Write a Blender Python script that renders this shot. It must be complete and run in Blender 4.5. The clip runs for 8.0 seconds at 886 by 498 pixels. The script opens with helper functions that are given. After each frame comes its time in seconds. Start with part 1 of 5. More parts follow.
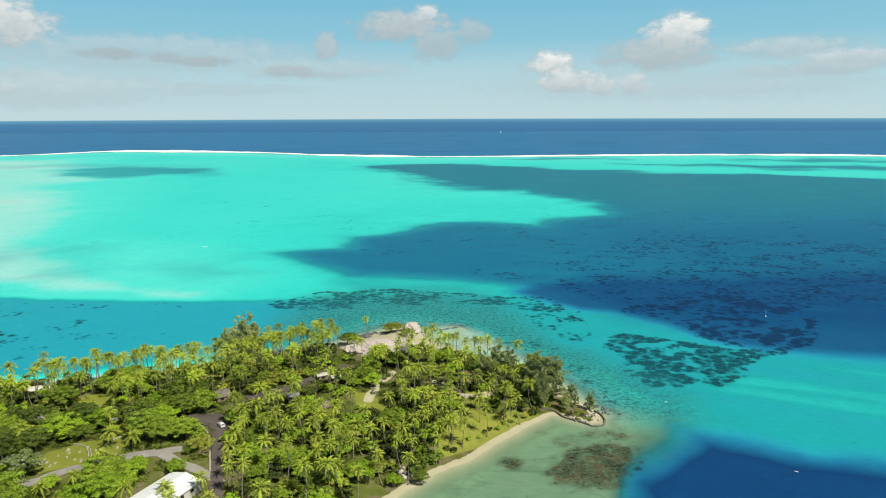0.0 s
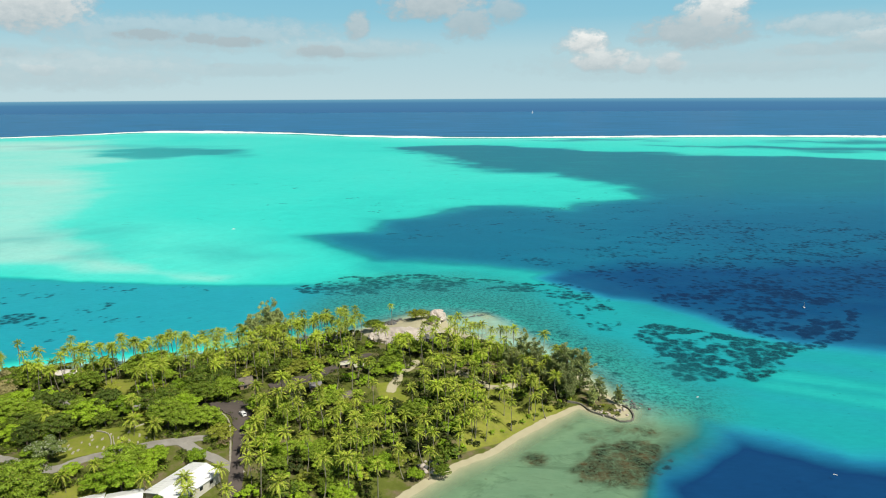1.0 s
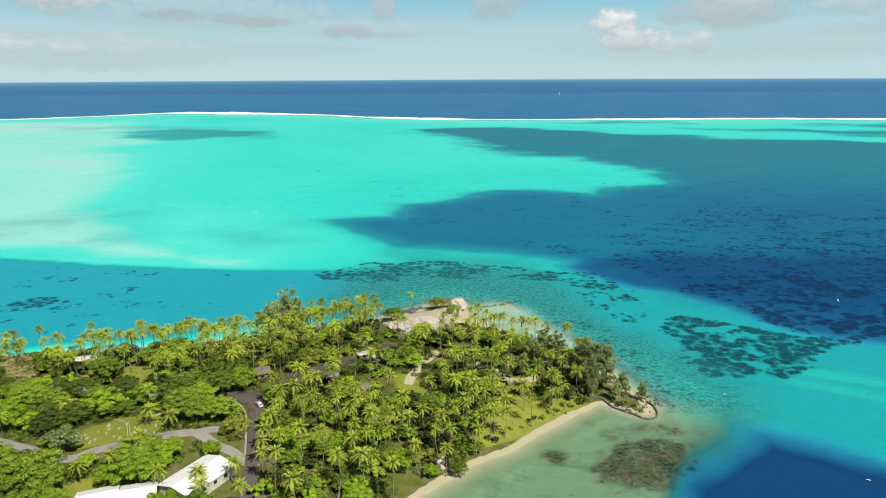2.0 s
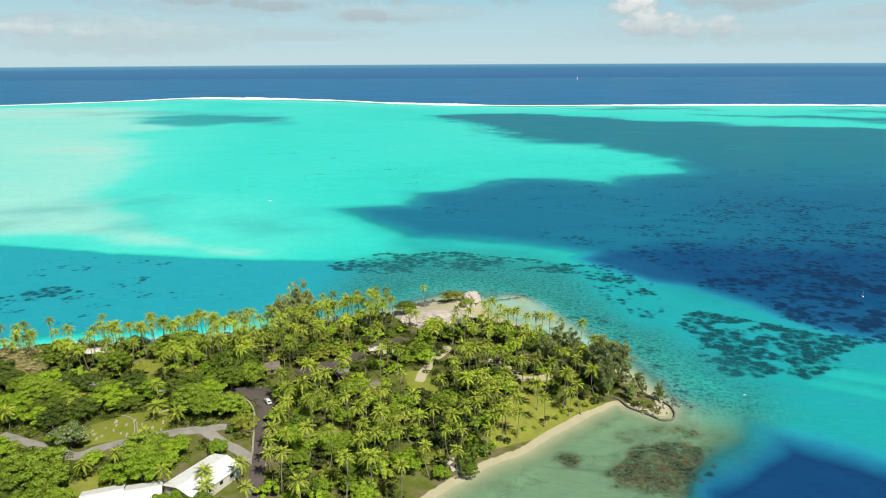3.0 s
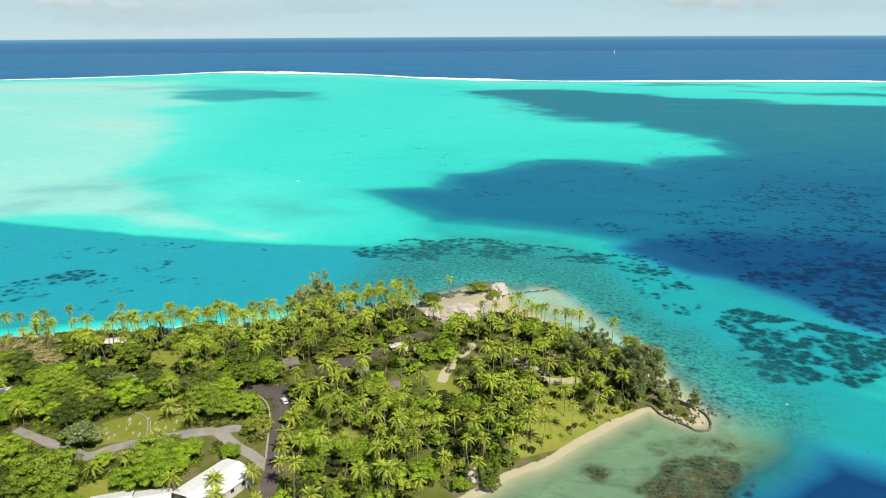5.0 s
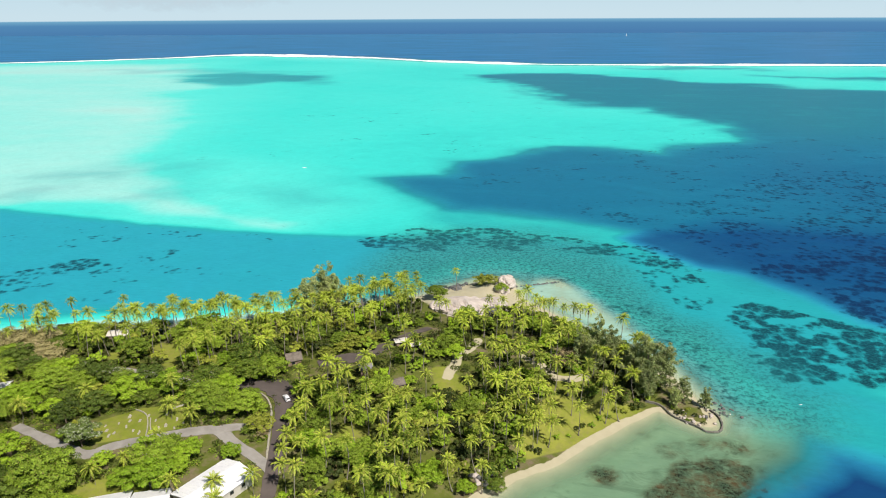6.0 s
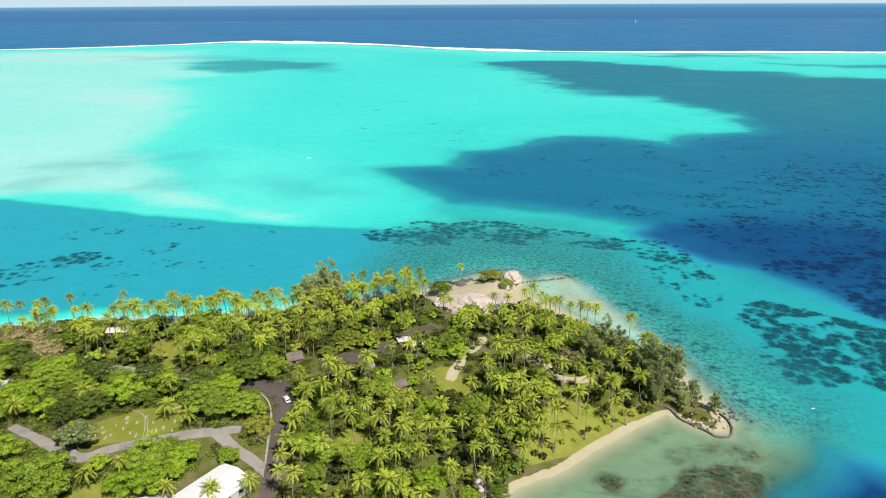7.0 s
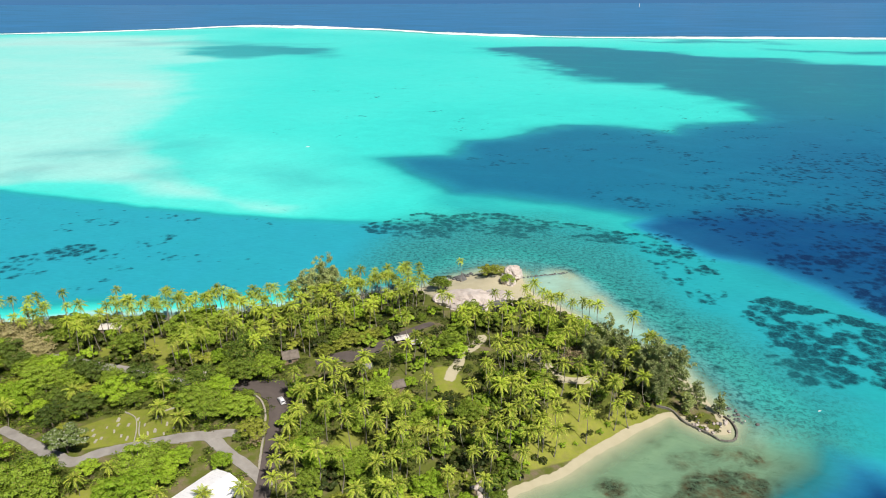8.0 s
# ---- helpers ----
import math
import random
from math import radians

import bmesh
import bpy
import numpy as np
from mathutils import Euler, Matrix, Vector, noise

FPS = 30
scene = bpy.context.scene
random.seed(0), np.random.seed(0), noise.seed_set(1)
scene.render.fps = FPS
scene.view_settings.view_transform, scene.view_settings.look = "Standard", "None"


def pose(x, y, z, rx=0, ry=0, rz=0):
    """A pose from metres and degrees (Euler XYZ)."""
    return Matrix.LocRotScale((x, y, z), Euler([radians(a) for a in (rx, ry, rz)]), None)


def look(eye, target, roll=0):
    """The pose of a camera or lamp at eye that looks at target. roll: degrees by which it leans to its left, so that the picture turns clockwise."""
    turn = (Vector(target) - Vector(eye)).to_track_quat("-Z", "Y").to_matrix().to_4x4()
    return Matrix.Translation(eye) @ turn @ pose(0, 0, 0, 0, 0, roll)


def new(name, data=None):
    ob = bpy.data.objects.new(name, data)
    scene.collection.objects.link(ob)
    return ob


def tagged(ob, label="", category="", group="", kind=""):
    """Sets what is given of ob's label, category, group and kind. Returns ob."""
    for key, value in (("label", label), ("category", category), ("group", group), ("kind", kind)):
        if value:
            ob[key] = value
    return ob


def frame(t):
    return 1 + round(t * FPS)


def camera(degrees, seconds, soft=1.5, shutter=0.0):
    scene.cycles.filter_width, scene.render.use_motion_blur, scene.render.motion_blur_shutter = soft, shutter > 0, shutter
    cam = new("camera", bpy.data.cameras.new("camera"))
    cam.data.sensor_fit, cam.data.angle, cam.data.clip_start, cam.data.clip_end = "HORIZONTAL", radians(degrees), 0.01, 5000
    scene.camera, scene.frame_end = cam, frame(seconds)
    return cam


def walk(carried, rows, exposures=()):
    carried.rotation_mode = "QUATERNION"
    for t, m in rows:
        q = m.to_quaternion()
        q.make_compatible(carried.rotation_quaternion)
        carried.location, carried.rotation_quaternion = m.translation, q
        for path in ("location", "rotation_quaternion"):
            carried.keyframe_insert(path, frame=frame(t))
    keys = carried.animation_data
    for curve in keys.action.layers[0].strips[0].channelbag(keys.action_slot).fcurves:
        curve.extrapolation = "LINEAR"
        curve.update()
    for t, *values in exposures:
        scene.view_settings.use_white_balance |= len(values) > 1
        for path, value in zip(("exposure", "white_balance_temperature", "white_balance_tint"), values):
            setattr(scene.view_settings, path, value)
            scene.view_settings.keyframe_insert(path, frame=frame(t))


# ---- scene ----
cam = camera(66.1, 8.0, soft=1.0)
PATH = [
    (0, (-7.92, -11.79, 120.62), (-7.848, -9.832, 120.234), -0.2),
    (0.5, (-6.94, -8.07, 121.36), (-6.912, -6.108, 120.941), -0.2),
    (1, (-5.61, -4.57, 122.31), (-5.627, -2.621, 121.869), -0.3),
    (1.5, (-4.66, -1.08, 123.25), (-4.718, 0.866, 122.782), -0.3),
    (3, (-2.91, 9.38, 126.16), (-3.045, 11.298, 125.627), -0.3),
    (3.5, (-2.32, 13.04, 127.18), (-2.484, 14.957, 126.629), -0.3),
    (4, (-1.99, 16.65, 128.08), (-2.185, 18.559, 127.503), -0.3),
    (4.5, (-1.80, 20.22, 129.04), (-2.012, 22.123, 128.451), -0.3),
    (6, (-1.12, 30.69, 132.20), (-1.371, 32.565, 131.549), -0.3),
    (6.5, (-0.91, 34.19, 132.92), (-1.171, 36.056, 132.252), -0.3),
    (7, (-1.05, 37.64, 134.00), (-1.318, 39.496, 133.315), -0.3),
    (7.5, (-1.13, 41.20, 135.08), (-1.404, 43.053, 134.376), -0.2),
    (8, (-1.22, 44.81, 135.90), (-1.490, 46.652, 135.175), -0.2),
]
walk(cam, [(t, look(eye, target, roll)) for t, eye, target, roll in PATH], exposures=[(0.0, 0.16, 6550, 7), (4.6, 0.25, 6550, 8), (5.9, 0.29, 6450, 14), (8.0, 0.33, 6400, 15)])

# ---- world: sky, small trade-wind clouds, sea beyond the sheet with painted haze ----
SUN_AZ, SUN_EL = 138.0, 52.0          # degrees from +y towards +x, and above the horizon
SUN_WAY = Vector((math.sin(radians(SUN_AZ)) * math.cos(radians(SUN_EL)), math.cos(radians(SUN_AZ)) * math.cos(radians(SUN_EL)), math.sin(radians(SUN_EL))))


class Nodes:
    """Short hand for building a node tree."""

    def __init__(self, tree):
        self.tree = tree
        tree.nodes.clear()

    def add(self, kind, ins=None, **props):
        n = self.tree.nodes.new(kind)
        for k, v in props.items():
            if k == "operation":
                n.operation = v
            elif k == "blend_type":
                n.blend_type = v
            elif k == "data_type":
                n.data_type = v
            elif k == "attribute_name":
                n.attribute_name = v
            elif k == "sky_type":
                n.sky_type = v
            elif k == "feature":
                n.feature = v
            elif k == "clamp":
                n.clamp = v
        for k, v in (ins or {}).items():
            self.put(n.inputs[k], v)
        return n

    def put(self, socket, v):
        if isinstance(v, bpy.types.NodeSocket):
            self.tree.links.new(v, socket)
        elif isinstance(v, bpy.types.Node):
            self.tree.links.new(v.outputs[0], socket)
        else:
            if isinstance(v, tuple) and len(v) == 3 and socket.type == "RGBA":
                v = (*v, 1)
            socket.default_value = v

    def math(self, op, a, b=0.0, c=0.0):
        return self.add("ShaderNodeMath", {0: a, 1: b, 2: c}, operation=op).outputs[0]

    def mix(self, fac, a, b, blend="MIX"):
        n = self.tree.nodes.new("ShaderNodeMix")
        n.data_type, n.blend_type = "RGBA", blend
        for i, v in ((0, fac), (6, a), (7, b)):
            self.put(n.inputs[i], v)
        return n.outputs[2]

    def ramp(self, fac, stops, ease=False):
        n = self.tree.nodes.new("ShaderNodeValToRGB")
        r = n.color_ramp
        if ease:
            r.interpolation = "EASE"
        while len(r.elements) < len(stops):
            r.elements.new(0.5)
        for e, (p, c) in zip(r.elements, stops):
            e.position = p
            e.color = (c, c, c, 1) if isinstance(c, (int, float)) else (*c, 1)
        self.put(n.inputs[0], fac)
        return n.outputs[0]

    def noise(self, vec, scale, detail=3.0, rough=0.55, warp=0.0):
        return self.add("ShaderNodeTexNoise", {"Vector": vec, "Scale": scale, "Detail": detail, "Roughness": rough, "Distortion": warp}).outputs[0]

    def attr(self, name):
        return self.add("ShaderNodeAttribute", attribute_name=name).outputs["Fac"]


world = bpy.data.worlds.new("sky")
scene.world = world
world.use_nodes = True
w = Nodes(world.node_tree)
sky = w.add("ShaderNodeTexSky", sky_type="NISHITA")
sky.sun_disc, sky.sun_elevation, sky.sun_rotation = False, radians(SUN_EL), radians(SUN_AZ)
sky.altitude, sky.air_density, sky.dust_density, sky.ozone_density = 0, 1.0, 0.6, 2.0
way = w.add("ShaderNodeTexCoord").outputs["Generated"]
xyz = w.add("ShaderNodeSeparateXYZ", {0: way})
az = w.math("MULTIPLY", w.math("ARCTAN2", xyz.outputs[0], xyz.outputs[1]), 57.296)
el = w.math("MULTIPLY", w.math("ARCSINE", xyz.outputs[2]), 57.296)
spot = w.add("ShaderNodeCombineXYZ", {0: az, 1: w.math("MULTIPLY", el, 1.5)}).outputs[0]
puff = w.math("SUBTRACT", w.noise(spot, 0.95, 8, 0.62), 0.5)
curl = w.math("SUBTRACT", w.noise(spot, 0.28, 4, 0.5), 0.5)
# azimuth, elevation, half width, half height, thickness, whiteness
CLOUDS = [
    (-20.0, 4.7, 11.0, 1.3, 0.45, 1.0), (-8.0, 3.6, 7.0, 0.8, 0.40, 1.0), (-28.0, 2.0, 9.0, 1.4, 0.40, 1.0), (20.0, 2.2, 14.0, 1.2, 0.25, 0.9),
    (-34.0, 2.3, 2.2, 0.7, 0.7, 0.9), (-30.0, 1.9, 1.6, 0.5, 0.65, 0.85), (-26.5, 1.8, 1.8, 0.45, 0.5, 0.8), (-33.0, 2.9, 2.6, 0.4, 0.5, 0.2), (-29.0, 2.8, 1.2, 0.3, 0.5, 0.15),
    (-30.6, 6.3, 4.0, 1.9, 1.0, 0.75), (-22.9, 4.5, 2.4, 0.45, 0.9, 0.02), (-19.2, 4.35, 1.5, 0.45, 0.85, 0.02), (-16.6, 4.1, 2.2, 0.45, 0.9, 0.05),
    (-9.9, 3.5, 2.4, 0.55, 0.85, 0.1), (-7.2, 3.2, 2.2, 0.25, 0.6, 0.1), (-18.0, 2.3, 1.2, 0.2, 0.4, 0.1), (-7.3, 5.4, 0.9, 1.1, 0.8, 0.35),
    (-1.0, 7.0, 3.6, 1.2, 0.95, 0.35), (1.6, 5.6, 2.0, 1.3, 0.8, 0.25), (4.6, 6.6, 1.6, 1.0, 0.7, 0.35), (0.8, 7.9, 1.0, 0.8, 0.9, 0.9),
    (10.9, 3.9, 1.9, 1.1, 1.0, 1.0), (12.2, 2.6, 2.4, 1.0, 0.9, 0.75), (15.0, 2.2, 1.2, 0.7, 0.8, 0.7), (17.4, 2.3, 1.3, 0.8, 0.8, 0.7),
    (20.6, 6.1, 2.4, 1.5, 1.0, 1.0), (19.0, 4.6, 4.2, 1.3, 0.9, 0.3), (28.2, 4.7, 4.4, 0.8, 0.6, 0.8), (33.6, 3.9, 4.4, 0.7, 0.7, 0.8),
    (27.0, 3.0, 3.0, 0.5, 0.5, 0.3), (31.0, 3.2, 3.0, 0.55, 0.6, 0.3), (-27.5, 2.2, 5.0, 0.7, 0.45, 0.6), (-17.0, 2.0, 8.0, 0.5, 0.3, 0.5), (24.0, 1.9, 8.0, 0.5, 0.35, 0.4),
]
cover, white = None, None
for a0, e0, ra, re, thick, bright in CLOUDS:
    u = w.math("DIVIDE", w.math("SUBTRACT", w.math("ADD", az, w.math("MULTIPLY", curl, 1.6 * min(ra, 3))), a0), ra)
    v = w.math("DIVIDE", w.math("SUBTRACT", w.math("ADD", el, w.math("MULTIPLY", curl, 0.7 * re)), e0), re)
    gap = w.math("SUBTRACT", 1.0, w.math("ADD", w.math("MULTIPLY", u, u), w.math("MULTIPLY", v, v)))
    m = w.math("ADD", gap, w.math("MULTIPLY", puff, 2.6))
    m = w.add("ShaderNodeMapRange", {0: m, 1: -0.45, 2: 0.6, 3: 0.0, 4: thick}).outputs[0]
    up = w.add("ShaderNodeMapRange", {0: w.math("ADD", v, w.math("MULTIPLY", puff, 2.2)), 1: -0.9, 2: 0.7, 3: 0.15 * bright, 4: bright}).outputs[0]
    lit = w.math("MULTIPLY", up, m)
    cover = m if cover is None else w.math("MAXIMUM", cover, m)
    white = lit if white is None else w.math("ADD", w.math("MULTIPLY", white, w.math("SUBTRACT", 1.0, m)), lit)
SKY = 0.065
veil = w.ramp(w.math("DIVIDE", el, 24.0), [(0.0, 1.0), (0.42, 0.95), (1.0, 0.0)])
low_air = w.ramp(w.math("DIVIDE", el, 12.0), [(0.0, (0.60 / 7, 0.775 / 7, 0.83 / 7)), (0.3, (0.50 / 7, 0.735 / 7, 0.825 / 7)), (0.5, (0.31 / 7, 0.64 / 7, 0.81 / 7)), (0.8, (0.23 / 7, 0.58 / 7, 0.80 / 7)), (1.0, (0.19 / 7, 0.52 / 7, 0.78 / 7))])
air = w.mix(veil, w.mix(1.0, sky.outputs[0], (0.55, 0.55, 0.55), "MULTIPLY"), w.mix(1.0, low_air, (7 / SKY, 7 / SKY, 7 / SKY), "MULTIPLY"))
cloudy = w.mix(white, (0.44 / SKY, 0.53 / SKY, 0.58 / SKY), (0.98 / SKY, 0.98 / SKY, 0.97 / SKY))
air = w.mix(w.math("MULTIPLY", cover, 0.95), air, cloudy)
# far sea colour; haze and sky reflection painted in as a paler horizon
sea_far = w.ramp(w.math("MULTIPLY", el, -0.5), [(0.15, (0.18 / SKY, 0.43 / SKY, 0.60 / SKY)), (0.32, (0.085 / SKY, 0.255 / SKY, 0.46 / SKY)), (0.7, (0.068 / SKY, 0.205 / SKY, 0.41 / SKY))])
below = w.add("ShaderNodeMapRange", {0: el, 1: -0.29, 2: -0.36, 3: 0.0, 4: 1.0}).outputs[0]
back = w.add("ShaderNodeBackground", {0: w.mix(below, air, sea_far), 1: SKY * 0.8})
w.tree.links.new(back.outputs[0], w.add("ShaderNodeOutputWorld").inputs[0])

sun = new("sun", bpy.data.lights.new("sun", "SUN"))
sun.data.energy, sun.data.angle, sun.data.color = 4.9, radians(0.53), (1.0, 0.95, 0.86)
sun.matrix_world = look(SUN_WAY * 800, (0, 0, 0))


# ---- materials ----
def material(name):
    m = bpy.data.materials.new(name)
    m.use_nodes = True
    n = Nodes(m.node_tree)
    return m, n, n.add("ShaderNodeTexCoord").outputs["Object"]


def finish(n, shader, bump=None):
    n.tree.links.new(shader.outputs[0], n.add("ShaderNodeOutputMaterial").inputs[0])


def bumped(n, height, strength, distance=0.1):
    return n.add("ShaderNodeBump", {"Height": height, "Strength": strength, "Distance": distance}).outputs[0]


def surface(name, colours, scale, rough=0.8, bump=0.3, fine=6.0, metal=0.0, spread=0.12, dist=0.1):
    """A plain surface: two colours blended by stains, with grain, a little change from piece to piece and relief."""
    m, n, co = material(name)
    stain = n.noise(co, scale, 4, 0.6, 0.4)
    grain = n.noise(co, scale * fine, 3, 0.6)
    c = n.mix(n.ramp(stain, [(0.3, 0.0), (0.7, 1.0)]), colours[0], colours[1])
    c = n.mix(n.math("MULTIPLY", grain, 0.35), c, tuple(v * 0.55 for v in colours[0]))
    rnd = n.add("ShaderNodeObjectInfo").outputs["Random"]
    c = n.mix(1.0, c, n.ramp(rnd, [(0.0, 1.0 - spread), (1.0, 1.0)]), "MULTIPLY")
    b = n.add("ShaderNodeBsdfPrincipled", {"Base Color": c, "Roughness": rough, "Metallic": metal, "Normal": bumped(n, grain, bump, dist)})
    finish(n, b)
    return m


def leafy(name, dark, light, dry, glow=0.35, dryness=0.12):
    """Leaves: change from plant to plant and from leaf to leaf, and let some sun through."""
    m, n, co = material(name)
    rnd = n.add("ShaderNodeObjectInfo").outputs["Random"]
    isl = n.add("ShaderNodeNewGeometry").outputs["Random Per Island"]
    clump = n.noise(co, 0.5, 2, 0.5)
    f = n.math("ADD", n.math("MULTIPLY", rnd, 0.55), n.math("MULTIPLY", isl, 0.40))
    f = n.math("ADD", f, n.math("MULTIPLY", clump, 0.25))
    c = n.ramp(f, [(0.14, dark), (0.95, light)])
    c = n.mix(n.ramp(isl, [(1.0 - dryness - 0.06, 0.0), (1.0 - dryness * 0.5, 1.0)]), c, dry)
    d = n.add("ShaderNodeBsdfPrincipled", {"Base Color": c, "Roughness": 0.62, "Specular IOR Level": 0.22})
    t = n.add("ShaderNodeBsdfTranslucent", {"Color": c})
    finish(n, n.add("ShaderNodeMixShader", {0: glow, 1: d.outputs[0], 2: t.outputs[0]}))
    return m


def ground_material():
    m, n, co = material("ground")
    big, mid, fine = n.noise(co, 0.035, 4, 0.6, 0.6), n.noise(co, 0.25, 4, 0.6), n.noise(co, 2.2, 4, 0.7)
    grass = n.mix(n.ramp(big, [(0.35, 0.0), (0.65, 1.0)]), (0.20, 0.245, 0.025), (0.32, 0.325, 0.055))
    grass = n.mix(n.ramp(mid, [(0.45, 0.0), (0.75, 0.8)]), grass, (0.15, 0.20, 0.015))
    grass = n.mix(n.ramp(n.noise(co, 0.6, 5, 0.7), [(0.46, 0.0), (0.68, 0.6)]), grass, (0.26, 0.22, 0.09))
    grass = n.mix(n.math("MULTIPLY", fine, 0.5), grass, (0.10, 0.125, 0.014))
    # grass and litter off the lawns, coloured darker to stand in for tree shade
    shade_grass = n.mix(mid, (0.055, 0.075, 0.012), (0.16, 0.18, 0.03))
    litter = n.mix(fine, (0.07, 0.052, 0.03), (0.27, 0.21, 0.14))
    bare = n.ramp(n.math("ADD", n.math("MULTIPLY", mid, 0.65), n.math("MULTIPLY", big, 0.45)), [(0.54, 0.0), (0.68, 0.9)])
    shaded_rough = n.mix(bare, shade_grass, litter)
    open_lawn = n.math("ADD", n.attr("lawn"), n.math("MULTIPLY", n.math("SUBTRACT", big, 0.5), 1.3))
    land = n.mix(n.ramp(open_lawn, [(0.35, 0.0), (0.6, 1.0)]), shaded_rough, grass)
    sand = n.mix(mid, (0.37, 0.335, 0.215), (0.50, 0.455, 0.31))
    sand = n.mix(n.math("MULTIPLY", n.ramp(fine, [(0.5, 0.0), (0.8, 1.0)]), 0.25), sand, (0.42, 0.34, 0.22))
    edge = n.math("ADD", n.attr("sand"), n.math("MULTIPLY", n.math("SUBTRACT", mid, 0.5), 0.55))
    c = n.mix(n.ramp(edge, [(0.42, 0.0), (0.58, 1.0)]), land, sand)
    # bed colour darkened where cloud shadow is painted and where coral lies
    bed_dark = n.math("MULTIPLY", n.attr("weed"), n.ramp(n.noise(co, 0.12, 5, 0.65, 0.5), [(0.38, 0.0), (0.62, 1.0)]))
    c = n.mix(n.math("MULTIPLY", bed_dark, 0.85), c, (0.07, 0.065, 0.035))
    finish(n, n.add("ShaderNodeBsdfPrincipled", {"Base Color": c, "Roughness": 0.92, "Specular IOR Level": 0.2, "Normal": bumped(n, fine, 0.5, 0.25)}))
    return m


def water_material():
    """Sea water: clear over the shallows, its own blue over depth, with ripples and a sheen; cloud and wave shading is
    put into its colour.
    """
    m, n, co = material("sea_water")
    depth = n.math("ADD", n.attr("depth"), n.math("MULTIPLY", n.math("SUBTRACT", n.noise(co, 0.03, 4, 0.6), 0.5), n.math("MULTIPLY", n.attr("depth"), 0.16)))
    d = n.math("DIVIDE", depth, 30.0)
    body = n.ramp(d, [(0.0, (0.40, 0.62, 0.47)), (0.045, (0.43, 0.77, 0.70)), (0.075, (0.09, 0.76, 0.66)), (0.11, (0.040, 0.71, 0.625)), (0.155, (0.018, 0.40, 0.42)), (0.22, (0.022, 0.36, 0.47)), (0.33, (0.016, 0.20, 0.36)), (0.50, (0.007, 0.050, 0.155)), (1.0, (0.015, 0.15, 0.34))])
    streak = n.noise(n.add("ShaderNodeMapping", {"Vector": co, "Scale": (0.4, 1.0, 1.0)}).outputs[0], 0.018, 6, 0.68, 0.8)
    # cloud shadow as a darker, bluer water colour, broken up by noise
    weed = n.math("MULTIPLY", n.attr("weed"), n.ramp(streak, [(0.22, 0.8), (0.5, 1.0)]))
    shaded_water = n.ramp(d, [(0.13, (0.014, 0.190, 0.272)), (0.27, (0.009, 0.150, 0.268)), (0.45, (0.005, 0.062, 0.175))])
    body = n.mix(n.math("MULTIPLY", weed, 0.97), body, shaded_water)
    algae = n.math("MULTIPLY", n.attr("algae"), n.ramp(d, [(0.12, 1.0), (0.42, 0.0)]))
    body = n.mix(n.math("MULTIPLY", n.attr("rubble"), 0.85), body, n.mix(n.noise(co, 0.2, 5, 0.65), (0.025, 0.24, 0.24), (0.06, 0.37, 0.35)))
    specks = n.ramp(n.noise(co, 0.5, 6, 0.8, 0.3), [(0.47, 0.0), (0.60, 1.0)])
    body = n.mix(n.math("MULTIPLY", n.math("MULTIPLY", specks, n.attr("rubble")), 0.85), body, (0.016, 0.095, 0.105))
    drift = n.ramp(n.noise(n.add("ShaderNodeMapping", {"Vector": co, "Scale": (0.6, 1.0, 1.0)}).outputs[0], 0.13, 5, 0.7, 0.8), [(0.52, 0.0), (0.68, 1.0)])
    body = n.mix(algae, body, n.mix(n.ramp(d, [(0.06, 0.0), (0.2, 1.0)]), n.mix(n.noise(co, 0.10, 4, 0.6), (0.15, 0.285, 0.165), (0.235, 0.37, 0.22)), (0.022, 0.11, 0.115)))
    body = n.mix(n.math("MULTIPLY", n.math("MULTIPLY", drift, algae), 0.45), body, (0.06, 0.115, 0.065))
    lumps = n.math("ADD", n.math("MULTIPLY", n.noise(co, 0.26, 5, 0.7, 0.4), 0.72), n.math("MULTIPLY", n.math("SUBTRACT", 1.0, n.add("ShaderNodeTexVoronoi", {"Vector": n.add("ShaderNodeVectorMath", {0: co, 1: n.add("ShaderNodeTexNoise", {"Vector": co, "Scale": 0.5}).outputs[1]}).outputs[0], "Scale": 0.22}).outputs[0]), 0.50))
    reef = n.ramp(n.math("ADD", n.attr("coral"), n.math("MULTIPLY", n.math("SUBTRACT", lumps, 0.64), 1.9)), [(0.28, 0.0), (0.92, 1.0)], True)
    blot = n.math("MULTIPLY", n.math("MULTIPLY", n.attr("coral"), algae), n.ramp(n.noise(co, 0.11, 6, 0.66, 0.9), [(0.36, 0.15), (0.52, 1.2)]))
    reef = n.math("MAXIMUM", reef, blot)
    hue = n.mix(algae, n.mix(n.ramp(d, [(0.1, 0.0), (0.4, 1.0)]), (0.008, 0.038, 0.05), (0.005, 0.02, 0.07)), n.ramp(n.noise(co, 0.16, 4, 0.6), [(0.36, (0.024, 0.034, 0.02)), (0.52, (0.060, 0.056, 0.028)), (0.66, (0.105, 0.072, 0.034))]))
